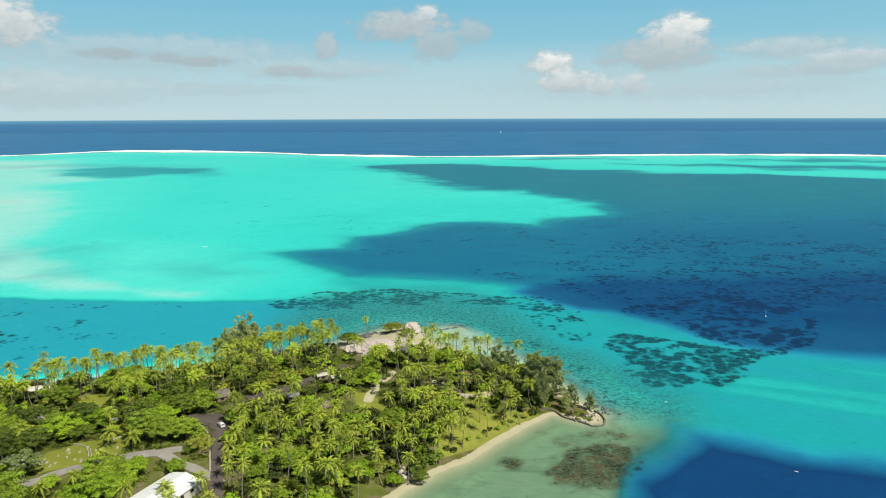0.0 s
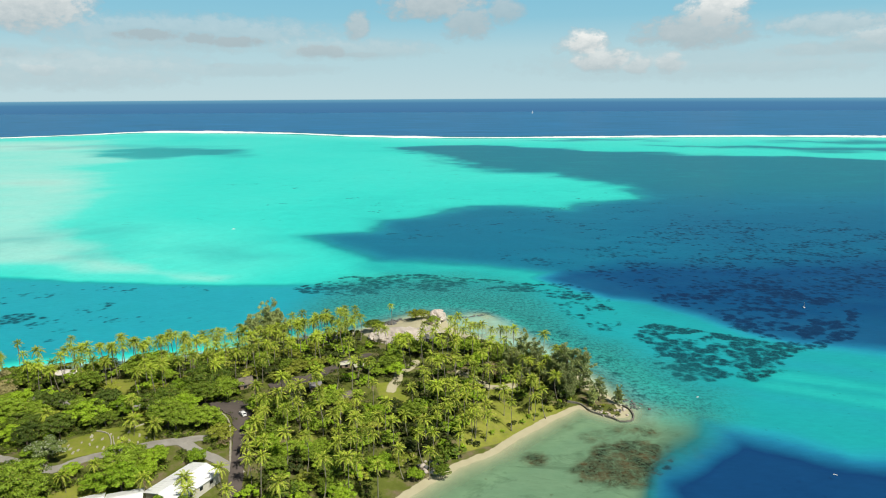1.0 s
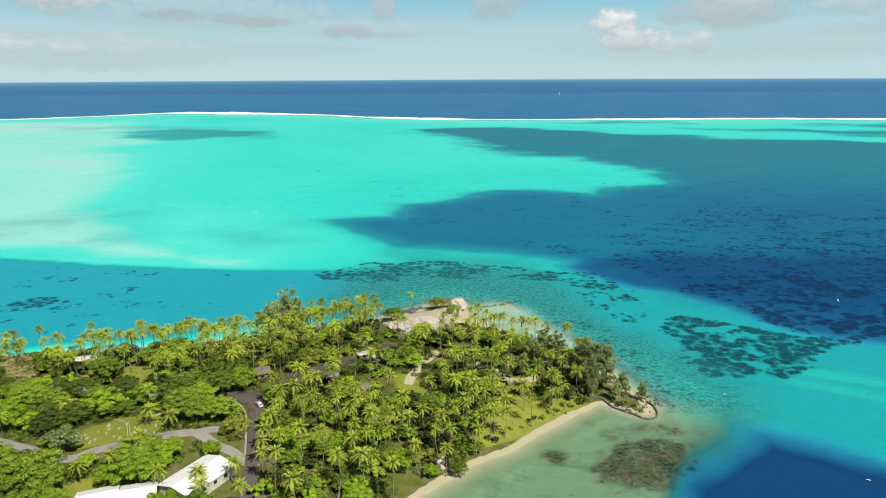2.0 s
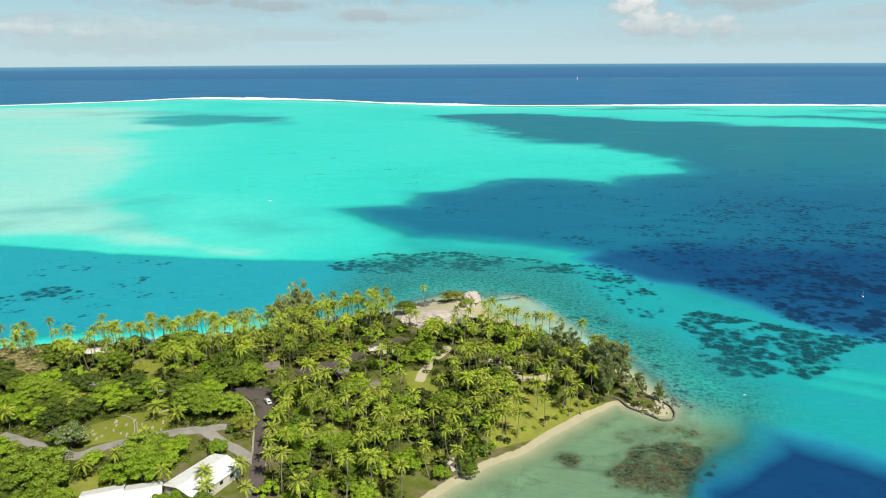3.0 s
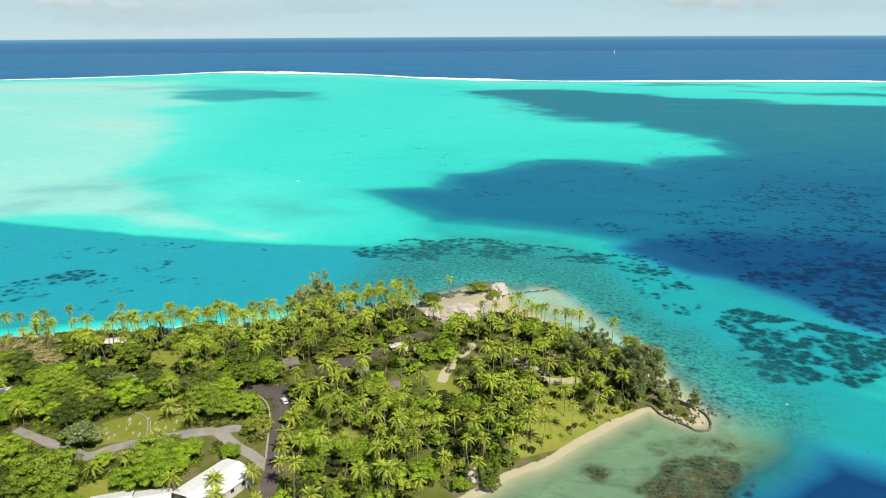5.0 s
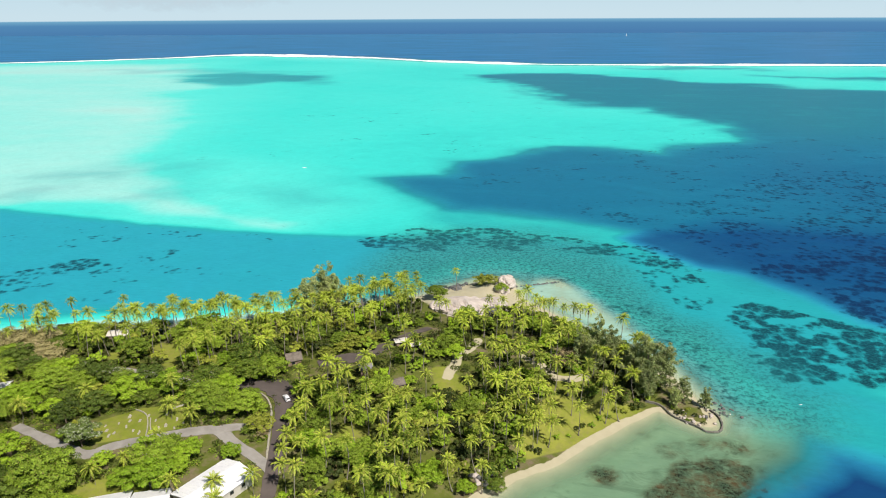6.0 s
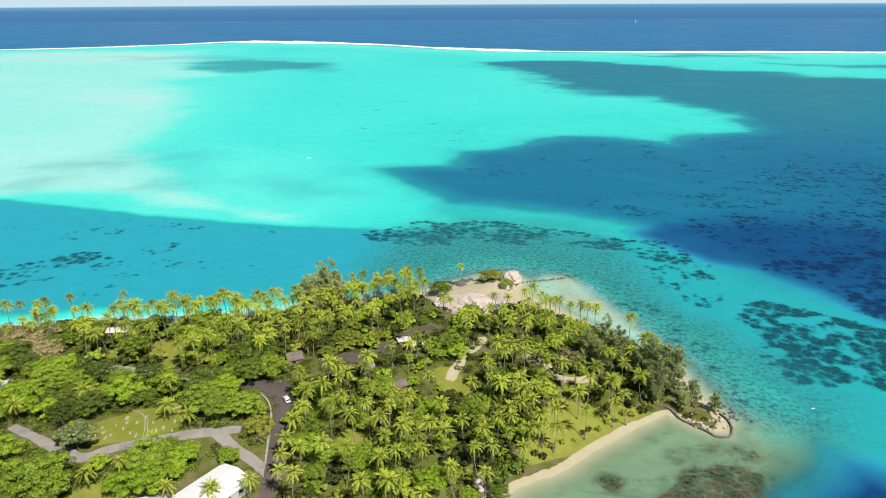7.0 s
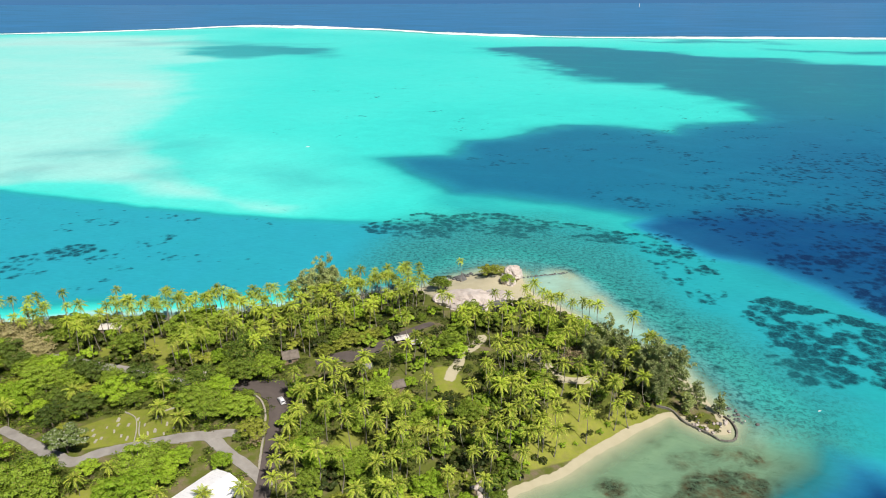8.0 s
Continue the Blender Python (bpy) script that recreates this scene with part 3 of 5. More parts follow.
# outline, noise cell, threshold, seed
CORALS = {
    "coral_reef": ([(90, 338), (99, 350), (114, 349), (129, 339), (141, 335), (155, 323), (170, 316), (200, 339), (226, 372), (216, 345), (190, 318), (158, 304), (140, 286), (128, 271), (120, 285), (109, 272), (96, 271), (94, 286), (88, 296), (95, 311), (88, 326)], 11, 0.26, 3),
    "coral_deep": ([(119, 396), (131, 406), (154, 410), (174, 420), (212, 450), (236, 420), (226, 380), (205, 345), (170, 322), (156, 332), (149, 346), (146, 362), (138, 372), (130, 382), (118, 386)], 13, 0.34, 31),
    "coral_belt": ([(-112, 418), (-80, 448), (-37, 456), (-3, 449), (30, 441), (59, 424), (84, 397), (92, 372), (82, 374), (57, 404), (28, 414), (-3, 414), (-34, 414), (-74, 400)], 10, 0.36, 5),
    "coral_fringe": ([(-20, 378), (20, 378), (60, 340), (80, 290), (84, 262), (74, 246), (64, 262), (58, 284), (50, 306), (40, 330), (20, 366)], 7, 0.56, 7),
    "coral_west": ([(-238, 350), (-228, 372), (-214, 394), (-205, 384), (-214, 362), (-226, 348)], 14, 0.30, 9),
    "coral_brown": ([(-300, 300), (-280, 345), (-254, 374), (-234, 362), (-242, 346), (-256, 320), (-270, 296)], 12, 0.34, 29),
    "coral_streaks": ([(112, 540), (216, 653), (320, 640), (440, 600), (500, 480), (300, 400), (198, 380), (123, 396), (96, 446)], 10, 0.50, 27),
    "coral_bay": ([(34, 201), (37, 208), (42, 211), (46, 217), (54, 221), (63, 222), (69, 217), (70, 210), (65, 202), (57, 195), (49, 192), (39, 195)], 5, 0.05, 11),
    "coral_drift": ([(36, 236), (50, 232), (72, 234), (76, 218), (70, 204), (58, 190), (46, 186), (34, 194), (44, 220)], 6, 0.50, 23),
    "coral_shelf": ([(50, 434), (77, 441), (92, 389), (92, 343), (73, 333), (60, 363), (52, 396)], 7, 0.45, 25),
    "coral_dots": ([(-330, 300), (-330, 430), (-100, 430), (-110, 330), (-200, 310)], 15, 0.74, 13),
    "coral_lagoon": ([(-100, 575), (0, 700), (150, 760), (420, 900), (600, 700), (420, 440), (220, 436), (120, 440), (40, 490)], 14, 0.66, 15),
    "coral_specks": ([(-330, 620), (-60, 700), (150, 780), (220, 880), (100, 1100), (-200, 1200), (-400, 900)], 15, 0.80, 19),
    "coral_pass": ([(190, 420), (250, 395), (420, 430), (520, 520), (400, 600), (260, 540), (200, 470)], 18, 0.56, 17),
}


def coral_share(x, y, name):
    """How much of the bed coral covers, with noise that breaks it into heads."""
    outline, cell, cut, seed = CORALS[name]
    edge = ease(inside(x, y, outline) + 0.5 * cell * rough(x, y, cell * 1.2, seed), -0.25 * cell, 0.25 * cell)
    v = lattice(x * 0.7, y, cell, seed + 7) * 0.6 + lattice(x * 0.8, y, cell / 3, seed + 9) * 0.4
    return np.clip((v - cut) * 2.6 + 0.42, 0, 0.9) * edge


def bay_share(x, y):
    return ease(inside(x, y, [(-60, 120), (-40, 150), (-24, 186), (4, 214), (30, 238), (46, 250), (52, 240), (66, 236), (84, 230), (90, 212), (84, 184), (66, 140)]), -26, 8)


def rubble_share(x, y):
    """Coral rubble and sand mixed on the shelf round the point."""
    off = -coast_gap(x, y)
    return ease(off, 2, 7) * ease(off + 10 * rough(x, y, 24, 101), 64 + 56 * ease(x, 80, 30), 16 + 20 * ease(x, 80, 30)) * ease(x, -110, -70) * ease(y, 225, 250) * (1 - ease(inside(x, y, SHOAL) + 3 * rough(x, y, 12, 121), -1, 10))


def height(x, y):
    """The ground, dry or drowned."""
    x, y = np.asarray(x, float), np.asarray(y, float)
    gap = coast_gap(x, y)
    rise = np.maximum(gap, 0)
    top = plateau(x, y)
    dry = np.minimum(0.11 * rise, 1.0) * 0.9 + (top - 0.9) * (1 - np.exp(-np.maximum(rise - 7, 0) / 13)) + 0.35 * rough(x, y, 18, 7, 3) * ease(rise, 4, 14)
    depth, _ = zones(x, y)
    return np.where(gap > 0, dry, -np.minimum(0.12 * np.maximum(-gap, 0) + 0.02, np.minimum(depth, 9.0)))


def steps(lo, fine_lo, fine_hi, hi, step, grow):
    out = list(np.arange(fine_lo, fine_hi, step))
    s, v = step, out[-1]
    while v < hi:
        s *= grow
        v += s
        out.append(v)
    s, v = step, out[0]
    while v > lo:
        s *= grow
        v -= s
        out.insert(0, v)
    return np.array(out)


def sheet(name, xs, ys, z, mat, fields):
    gx, gy = np.meshgrid(xs, ys)
    co = np.stack([gx.ravel(), gy.ravel(), np.broadcast_to(z, gx.shape).ravel()], 1)
    nx, ny = len(xs), len(ys)
    i = (np.arange(ny - 1)[:, None] * nx + np.arange(nx - 1)[None, :]).ravel()
    quads = np.stack([i, i + 1, i + nx + 1, i + nx], 1)
    me = bpy.data.meshes.new(name)
    me.vertices.add(len(co))
    me.vertices.foreach_set("co", co.ravel())
    me.loops.add(quads.size)
    me.loops.foreach_set("vertex_index", quads.ravel())
    me.polygons.add(len(quads))
    me.polygons.foreach_set("loop_start", np.arange(0, quads.size, 4))
    me.polygons.foreach_set("use_smooth", np.ones(len(quads), bool))
    me.update(calc_edges=True)
    for k, v in fields.items():
        a = me.attributes.new(k, "FLOAT", "POINT")
        a.data.foreach_set("value", v.ravel().astype(np.float32))
    me.materials.append(mat)
    return new(name, me)


XS, YS = steps(-5600, -262, 262, 5600, 2.0, 1.035), steps(-1500, 150, 470, 5600, 2.0, 1.011)
GX, GY = np.meshgrid(XS, YS)
DEPTH, SHADE_AND_MARKS = zones(GX, GY)
GAP = coast_gap(GX, GY)
LAND = height(GX, GY)


def z_at(x, y):
    """Height of the ground sheet at a place."""
    i, j = int(np.clip(np.searchsorted(XS, x) - 1, 0, len(XS) - 2)), int(np.clip(np.searchsorted(YS, y) - 1, 0, len(YS) - 2))
    f, g = (x - XS[i]) / (XS[i + 1] - XS[i]), (y - YS[j]) / (YS[j + 1] - YS[j])
    return float((LAND[j, i] * (1 - f) + LAND[j, i + 1] * f) * (1 - g) + (LAND[j + 1, i] * (1 - f) + LAND[j + 1, i + 1] * f) * g)


CORAL_COVER = np.max([coral_share(GX, GY, k) * (1.0 if k in ("coral_reef", "coral_deep", "coral_bay") else 0.9 if k == "coral_belt" else 0.74) for k in CORALS], axis=0)
CORAL_COVER = np.maximum(CORAL_COVER, 0.9 * ease(np.hypot(GX - 24, GY - 208), 6, 3.0)) * ease(GAP, -0.5, -3)
lawn = np.max([ease(inside(GX, GY, p), -2, 2) for p in LAWNS], axis=0)
strand = np.where((GX > -6) & (GY > 262), ease(GAP, 8.0, 4.5), ease(GAP, 4.0, 2.2))
strand = np.where((GX < -30) & (GY > 240), ease(GAP, 13, 7), strand)
bare_path = np.max([ease(along(GX, GY, p), 3.0, 1.4) for p in GARDEN_PATHS], axis=0)
strand = np.maximum(strand, bare_path * 0.9)
strand = np.maximum(strand, 0.78 * ease(np.hypot((GX + 26) * 0.8, GY - 334), 27, 16))
ground = tagged(sheet("ground", XS, YS, LAND, GROUND, {"sand": strand, "lawn": lawn, "weed": np.maximum(SHADE_AND_MARKS, CORAL_COVER)}), "grassy palm land with pale sand beaches and seabed", "ground", kind="structure")
water = tagged(sheet("water", XS, YS, 0.0, WATER, {"depth": DEPTH, "weed": SHADE_AND_MARKS, "coral": CORAL_COVER, "algae": bay_share(GX, GY), "rubble": np.maximum(rubble_share(GX, GY), 0.6 * ease(along(GX, GY, REEF), 75, 30))}), "turquoise lagoon water deepening to dark blue sea", "water", kind="structure")


# ---- helpers for things ----
def mesh_of(name, verts, faces, mat, smooth=False):
    me = bpy.data.meshes.new(name)
    me.from_pydata([tuple(v) for v in verts], [], faces)
    me.materials.append(mat)
    if smooth:
        me.polygons.foreach_set("use_smooth", np.ones(len(me.polygons), bool))
    me.update()
    return me


def mesh_from(name, bm, mat, smooth=False):
    me = bpy.data.meshes.new(name)
    bm.to_mesh(me)
    bm.free()
    me.materials.append(mat)
    if smooth:
        me.polygons.foreach_set("use_smooth", np.ones(len(me.polygons), bool))
    return me


def put_under(ob, parent, m=None):
    ob.parent = parent
    ob.matrix_basis = m or Matrix()
    return ob


def part(name, data, mat, parent, label="", m=None, smooth=False):
    """One mesh object under a thing or a part; data is a bmesh or a finished mesh."""
    me = mesh_from(name, data, mat, smooth) if isinstance(data, bmesh.types.BMesh) else data
    ob = put_under(new(name, me), parent, m)
    if label:
        tagged(ob, label)
    return ob


def thing(name, label, category, m, group="", kind=""):
    ob = new(name)
    ob.matrix_basis = m
    return tagged(ob, label, category, group, kind)


def box(bm, sx, sy, sz, at=(0, 0, 0), turn=0.0, bevel=0.0):
    g = bmesh.ops.create_cube(bm, size=1.0, matrix=Matrix.Translation(at) @ Matrix.Rotation(turn, 4, "Z") @ Matrix.Diagonal((sx, sy, sz, 1)))
    if bevel:
        edges = {e for v in g["verts"] for e in v.link_edges}
        bmesh.ops.bevel(bm, geom=list(edges), offset=bevel, segments=2, affect="EDGES", profile=0.6)
    return bm


def tube(points, radii, sides=7):
    """Verts and faces of a bent, tapered rod with closed ends."""
    verts, faces = [], []
    for i, (p, r) in enumerate(zip(points, radii)):
        a, b = points[max(i - 1, 0)], points[min(i + 1, len(points) - 1)]
        q = (Vector(b) - Vector(a)).to_track_quat("Z", "Y")
        for k in range(sides):
            t = 2 * math.pi * k / sides
            verts.append(Vector(p) + q @ Vector((r * math.cos(t), r * math.sin(t), 0)))
    n = len(points)
    for i in range(n - 1):
        for k in range(sides):
            a, b = i * sides + k, i * sides + (k + 1) % sides
            faces.append((a, b, b + sides, a + sides))
    faces.append(tuple(range(sides - 1, -1, -1)))
    faces.append(tuple(range((n - 1) * sides, n * sides)))
    return verts, faces


def joined(lots):
    verts, faces = [], []
    for v, f in lots:
        k = len(verts)
        verts += list(v)
        faces += [tuple(i + k for i in q) for q in f]
    return verts, faces


def moved(lot, m):
    return [m @ Vector(v) for v in lot[0]], lot[1]


# ---- roads, lanes, kerbs ----
def smooth_line(line, gap=2.0):
    pts = [Vector((*p, 0)) for p in line]
    out = []
    for i in range(len(pts) - 1):
        a, b, c, d = pts[max(i - 1, 0)], pts[i], pts[i + 1], pts[min(i + 2, len(pts) - 1)]
        n = max(1, int((c - b).length / gap))
        for k in range(n):
            t = k / n
            out.append(0.5 * (2 * b + (c - a) * t + (2 * a - 5 * b + 4 * c - d) * t * t + (3 * b - a - 3 * c + d) * t ** 3))
    return out + [pts[-1]]


def strip(name, line, widths, lift, mat, label, category, thick=0.25):
    """A paved ribbon laid over the ground, with thickness and slightly ragged edges."""
    pts = smooth_line(line)
    verts, faces, n = [], [], 7
    for i, p in enumerate(pts):
        way = (pts[min(i + 1, len(pts) - 1)] - pts[max(i - 1, 0)]).normalized()
        side = Vector((-way.y, way.x, 0))
        t = i / (len(pts) - 1)
        half = float(np.interp(t, np.linspace(0, 1, len(widths)), widths)) / 2 + 0.25 * math.sin(i * 1.7) * math.sin(i * 0.61)
        for k in range(n):
            q = p + side * half * (2 * k / (n - 1) - 1)
            verts.append((q.x, q.y, z_at(q.x, q.y) + lift))
        for k in (0, n - 1):
            q = p + side * half * (2 * k / (n - 1) - 1)
            verts.append((q.x, q.y, z_at(q.x, q.y) + lift - thick))
    m = n + 2
    for i in range(len(pts) - 1):
        a, b = i * m, (i + 1) * m
        for k in range(n - 1):
            faces.append((a + k, b + k, b + k + 1, a + k + 1))
        faces.append((a + n, b + n, b, a))
        faces.append((a + n - 1, b + n - 1, b + n + 1, a + n + 1))
    return tagged(new(name, mesh_of(name, verts, faces, mat)), label, category, kind="structure")


strip("road", ROAD[:10], [4.2, 4.2, 4.2, 4.2, 4.2, 4.2, 4.8, 7.5, 12.5, 9, 5], 0.35, ASPHALT, "worn brown-grey asphalt road bending through the trees", "road", 0.6)
strip("west_road", ROAD[9:], [5, 5, 5, 5, 5.5, 5.5], 0.34, CONCRETE, "pale grey road running behind the wood", "road", 0.6)
strip("hill_road", HILL_ROAD, [5, 8.5, 8.5, 6, 5, 4, 3.5, 3], 0.35, ASPHALT, "dark asphalt drive climbing towards the rocks", "road", 0.6)
strip("lane", LANE, [3.6, 3.6, 4.2, 4.2, 3.8, 4.2, 3.4, 3.2], 0.25, CONCRETE, "pale grey concrete lane past the graveyard", "lane", 0.5)
strip("lane_spur", SPUR, [4, 3.5, 3.5], 0.32, CONCRETE, "short pale concrete branch of the lane", "lane", 0.5)


def long_wall(name, line, wide, tall, mat, label, category, gap=1.6, seed=1, jitter=0.12):
    """A wall of single stones, each a bevelled block of its own."""
    rnd = random.Random(seed)
    pts = smooth_line(line, gap)
    top = thing(name, label, category, pose(pts[0].x, pts[0].y, z_at(pts[0].x, pts[0].y)), kind="structure")
    base = Vector((pts[0].x, pts[0].y, z_at(pts[0].x, pts[0].y)))
    bm = bmesh.new()
    box(bm, 1, 1, 1, (0, 0, 0), 0, 0.06)
    stone = mesh_from("stone", bm, mat)
    for a, b in zip(pts, pts[1:]):
        mid, way = (a + b) / 2, b - a
        z = max(z_at(mid.x, mid.y), -0.6)
        m = Matrix.Translation(Vector((mid.x, mid.y, z + tall / 2 - 0.25)) - base) @ Matrix.Rotation(math.atan2(way.y, way.x) + rnd.uniform(-jitter, jitter) * 0.6, 4, "Z")
        m = m @ Matrix.Diagonal((way.length * 0.98, wide * rnd.uniform(0.85, 1.1), (tall + 0.5) * rnd.uniform(0.9, 1.08), 1))
        part("stone", stone, mat, top, m=m)
    return top


long_wall("retaining_wall", [(-76, 193), (-79, 203), (-81.5, 211), (-84, 218), (-88, 224.5), (-92, 228)], 0.6, 0.6, KERB, "pale stone kerb wall along the road bend", "wall", 1.5, 3)
long_wall("sea_wall", [(42, 251), (47, 249.5), (50, 244), (54, 240.5), (58, 237.5), (60, 235.5), (64, 236), (66, 239.5), (66, 245), (64, 249)], 0.55, 0.75, WALL_ROCK, "low weathered stone sea wall round the tip", "wall", 1.4, 5)
for line, s in (([(-128.4, 211.8), (-123.2, 209.1), (-119, 203), (-116.4, 197.3)], 7), ([(-120.2, 206.7), (-117, 201), (-113.8, 197.3)], 8), ([(-115.8, 213), (-113.3, 215.5)], 9)):
    long_wall("graveyard_kerb", line, 0.35, 0.45, GRAVE, "low white painted kerb between the graves", "kerb", 1.6, s, 0.03)


# ---- rocks ----
def boulder(seed, sx, sy, sz, detail=3):
    bm = bmesh.new()
    bmesh.ops.create_icosphere(bm, subdivisions=detail, radius=1.0)
    for v in bm.verts:
        n = noise.fractal(v.co * 0.9 + Vector((seed * 7.1, seed * 3.3, 0)), 0.8, 2.1, 4)
        r = noise.ridged_multi_fractal(v.co * 1.6 + Vector((0, seed * 5.7, 0)), 0.9, 2.0, 4, 1.0, 2.0)
        crack = abs(noise.noise(v.co * 1.3 + Vector((seed * 2.9, 0, seed)))) 
        v.co *= 1 + 0.22 * n - 0.06 * r - 0.22 * max(0.0, 0.12 - crack) / 0.12
        v.co = Vector((v.co.x * sx, v.co.y * sy, v.co.z * sz))
    return bm


ROCKS = [
    (-29, 316, 14.5, 10, 4.6, ROCK, "large pale weathered rock outcrop on the point"), (-18, 321, 8.5, 9, 4.4, ROCK, "pale rounded rock on the point"),
    (-41, 319, 5, 5, 3.2, ROCK, "pale rock slab at the foot of the outcrop"), (-24, 312, 5.5, 5, 4.0, ROCK, "pale rock shoulder under palms"),
    (-12.5, 356, 5.6, 6.5, 5.2, ROCK, "pale boulder standing at the water"), (-14, 347, 4.2, 4.5, 3.6, ROCK, "weathered boulder beside the water"),
    (-16, 314, 6, 5, 3.2, DARK_ROCK, "dark grey rock below the outcrop"), (-37, 350, 4, 3, 1.2, DARK_ROCK, "dark rock ledge at the shore"),
]
for k, (x, y, sx, sy, sz, mat, label) in enumerate(ROCKS):
    b = new("boulder", mesh_from("boulder", boulder(k + 1, sx, sy, sz, 4), mat, False))
    b.matrix_basis = pose(x, y, z_at(x, y) + sz * 0.12, 0, 0, k * 41)
    tagged(b, label, "rock", "rocks of the point")
rnd = random.Random(12)
small_rocks = [mesh_from("shore_rock", boulder(20 + k, 1.0, 0.8, 0.6, 1), DARK_ROCK, True) for k in range(4)] + [mesh_from("shore_rock", boulder(30 + k, 1.0, 0.8, 0.6, 1), ROCK, True) for k in range(4)]


def scatter_rocks(line, count, spread, lo, hi, label, group, pale):
    for k in range(count):
        t = rnd.random() * (len(line) - 1)
        i = min(int(t), len(line) - 2)
        f = t - i
        x = line[i][0] * (1 - f) + line[i + 1][0] * f + rnd.gauss(0, spread)
        y = line[i][1] * (1 - f) + line[i + 1][1] * f + rnd.gauss(0, spread)
        s = rnd.uniform(lo, hi)
        o = new("shore_rock", rnd.choice(small_rocks[4:] if rnd.random() < pale else small_rocks[:4]))
        o.matrix_basis = pose(x, y, max(z_at(x, y), -0.25) + 0.22 * s, rnd.uniform(-15, 15), rnd.uniform(-15, 15), rnd.uniform(0, 360)) @ Matrix.Diagonal((s, s, s, 1))
        tagged(o, label, "rock", group)


scatter_rocks([(-9, 356), (3, 361), (15, 366)], 46, 0.35, 0.5, 1.0, "dark stone of a low groyne in the shallows", "groyne stones", 0.05)
scatter_rocks([(-44, 349), (-38, 352), (-33, 358)], 22, 0.9, 0.6, 1.5, "dark stone at the water's edge", "groyne stones", 0.1)
scatter_rocks([(-17, 203), (-12, 200), (-8, 205)], 26, 1.6, 0.5, 1.5, "pale broken stone on the beach edge", "beach stones", 0.7)
scatter_rocks([(52, 246), (56, 243), (62, 241), (62, 246)], 26, 1.6, 0.4, 1.1, "pale stone on the walled tip", "tip stones", 0.8)
scatter_rocks([(66, 246), (70, 249), (64, 255)], 22, 1.8, 0.5, 1.1, "dark stone beside the sea wall", "tip stones", 0.1)


# ---- plants ----
def frond(length, arch, droop, seed):
    """One palm leaf along +x: a bowed rib with two rows of narrow leaflets swept towards the tip."""
    r = random.Random(seed)
    verts, faces, n = [], [], 8
    rib = []
    for i in range(n + 1):
        t = i / n
        rib.append(Vector((length * (t - 0.14 * arch * t * t), 0.10 * math.sin(seed) * length * t * t, length * (0.42 * arch * t - (0.42 * arch + droop) * t * t))))
    for i in range(n):
        k = len(verts)
        w0, w1 = 0.08 * (1 - i / n) + 0.015, 0.08 * (1 - (i + 1) / n) + 0.015
        verts += [rib[i] + Vector((0, w0, 0)), rib[i] - Vector((0, w0, 0)), rib[i + 1] - Vector((0, w1, 0)), rib[i + 1] + Vector((0, w1, 0))]
        faces.append((k, k + 1, k + 2, k + 3))
    m = 20
    for j in range(m):
        t = 0.2 + 0.8 * (j + 0.5) / m
        i = min(int(t * n), n - 1)
        p = rib[i].lerp(rib[i + 1], t * n - i)
        along_rib = (rib[i + 1] - rib[i]).normalized()
        long = length * (0.08 + 0.15 * math.sin(math.pi * min(1, 0.1 + t * 0.86)) ** 0.8)
        for s in (-1, 1):
            out = (along_rib * (0.55 + 0.35 * t) + Vector((0, s * 0.8, -0.18 - 0.55 * r.random()))).normalized()
            tip = p + out * long * r.uniform(0.8, 1.15)
            midp = p.lerp(tip, 0.45) + Vector((0, 0, 0.05 * long))
            wide = along_rib * (length * 0.021)
            k = len(verts)
            verts += [p, midp + wide, tip, midp - wide]
            faces.append((k, k + 1, k + 2, k + 3))
    return verts, faces


FRONDS = [frond(4.0, 1.0, 0.22, 1), frond(3.9, 0.9, 0.42, 2), frond(3.7, 0.7, 0.62, 3), frond(4.0, 1.2, 0.12, 4)]
FROND_MESH = [mesh_of("frond", *f, PALM_LEAF) for f in FRONDS]
DRY_FROND = mesh_of("dry_frond", *FRONDS[2], DRY_LEAF)


def crown_turns(seed, count):
    """Which frond stands where in a crown: young ones upright, old ones hanging."""
    r = random.Random(seed)
    for k in range(count):
        t = (k + 0.5) / count
        lift = 66 - 92 * t + r.uniform(-9, 9)
        kind = 3 if t < 0.3 else (0 if t < 0.55 else (1 if t < 0.8 else 2))
        s = (0.72 + 0.3 * min(1, t * 2)) * r.uniform(0.88, 1.1)
        yield kind, pose(0, 0, 0.25 * (1 - t), 0, 0, 137.5 * k + r.uniform(-18, 18)) @ pose(0, 0, 0, r.uniform(-14, 14), -lift, 0) @ Matrix.Scale(s, 4)


CROWNS = []
for k in range(5):
    v, f = joined([moved(FRONDS[kind], m) for kind, m in crown_turns(k + 50, 27)])
    CROWNS.append(mesh_of("crown", v, f, PALM_LEAF))


def nut_bunch():
    bm = bmesh.new()
    r = random.Random(3)
    for k in range(9):
        a = 2 * math.pi * k / 9
        bmesh.ops.create_icosphere(bm, subdivisions=1, radius=0.16, matrix=Matrix.Translation((0.33 * math.cos(a), 0.33 * math.sin(a), -0.28 - 0.2 * r.random())) @ Matrix.Diagonal((1, 1, 1.25, 1)))
    return bm


NUTS = mesh_from("coconut_bunch", nut_bunch(), COCONUT, True)


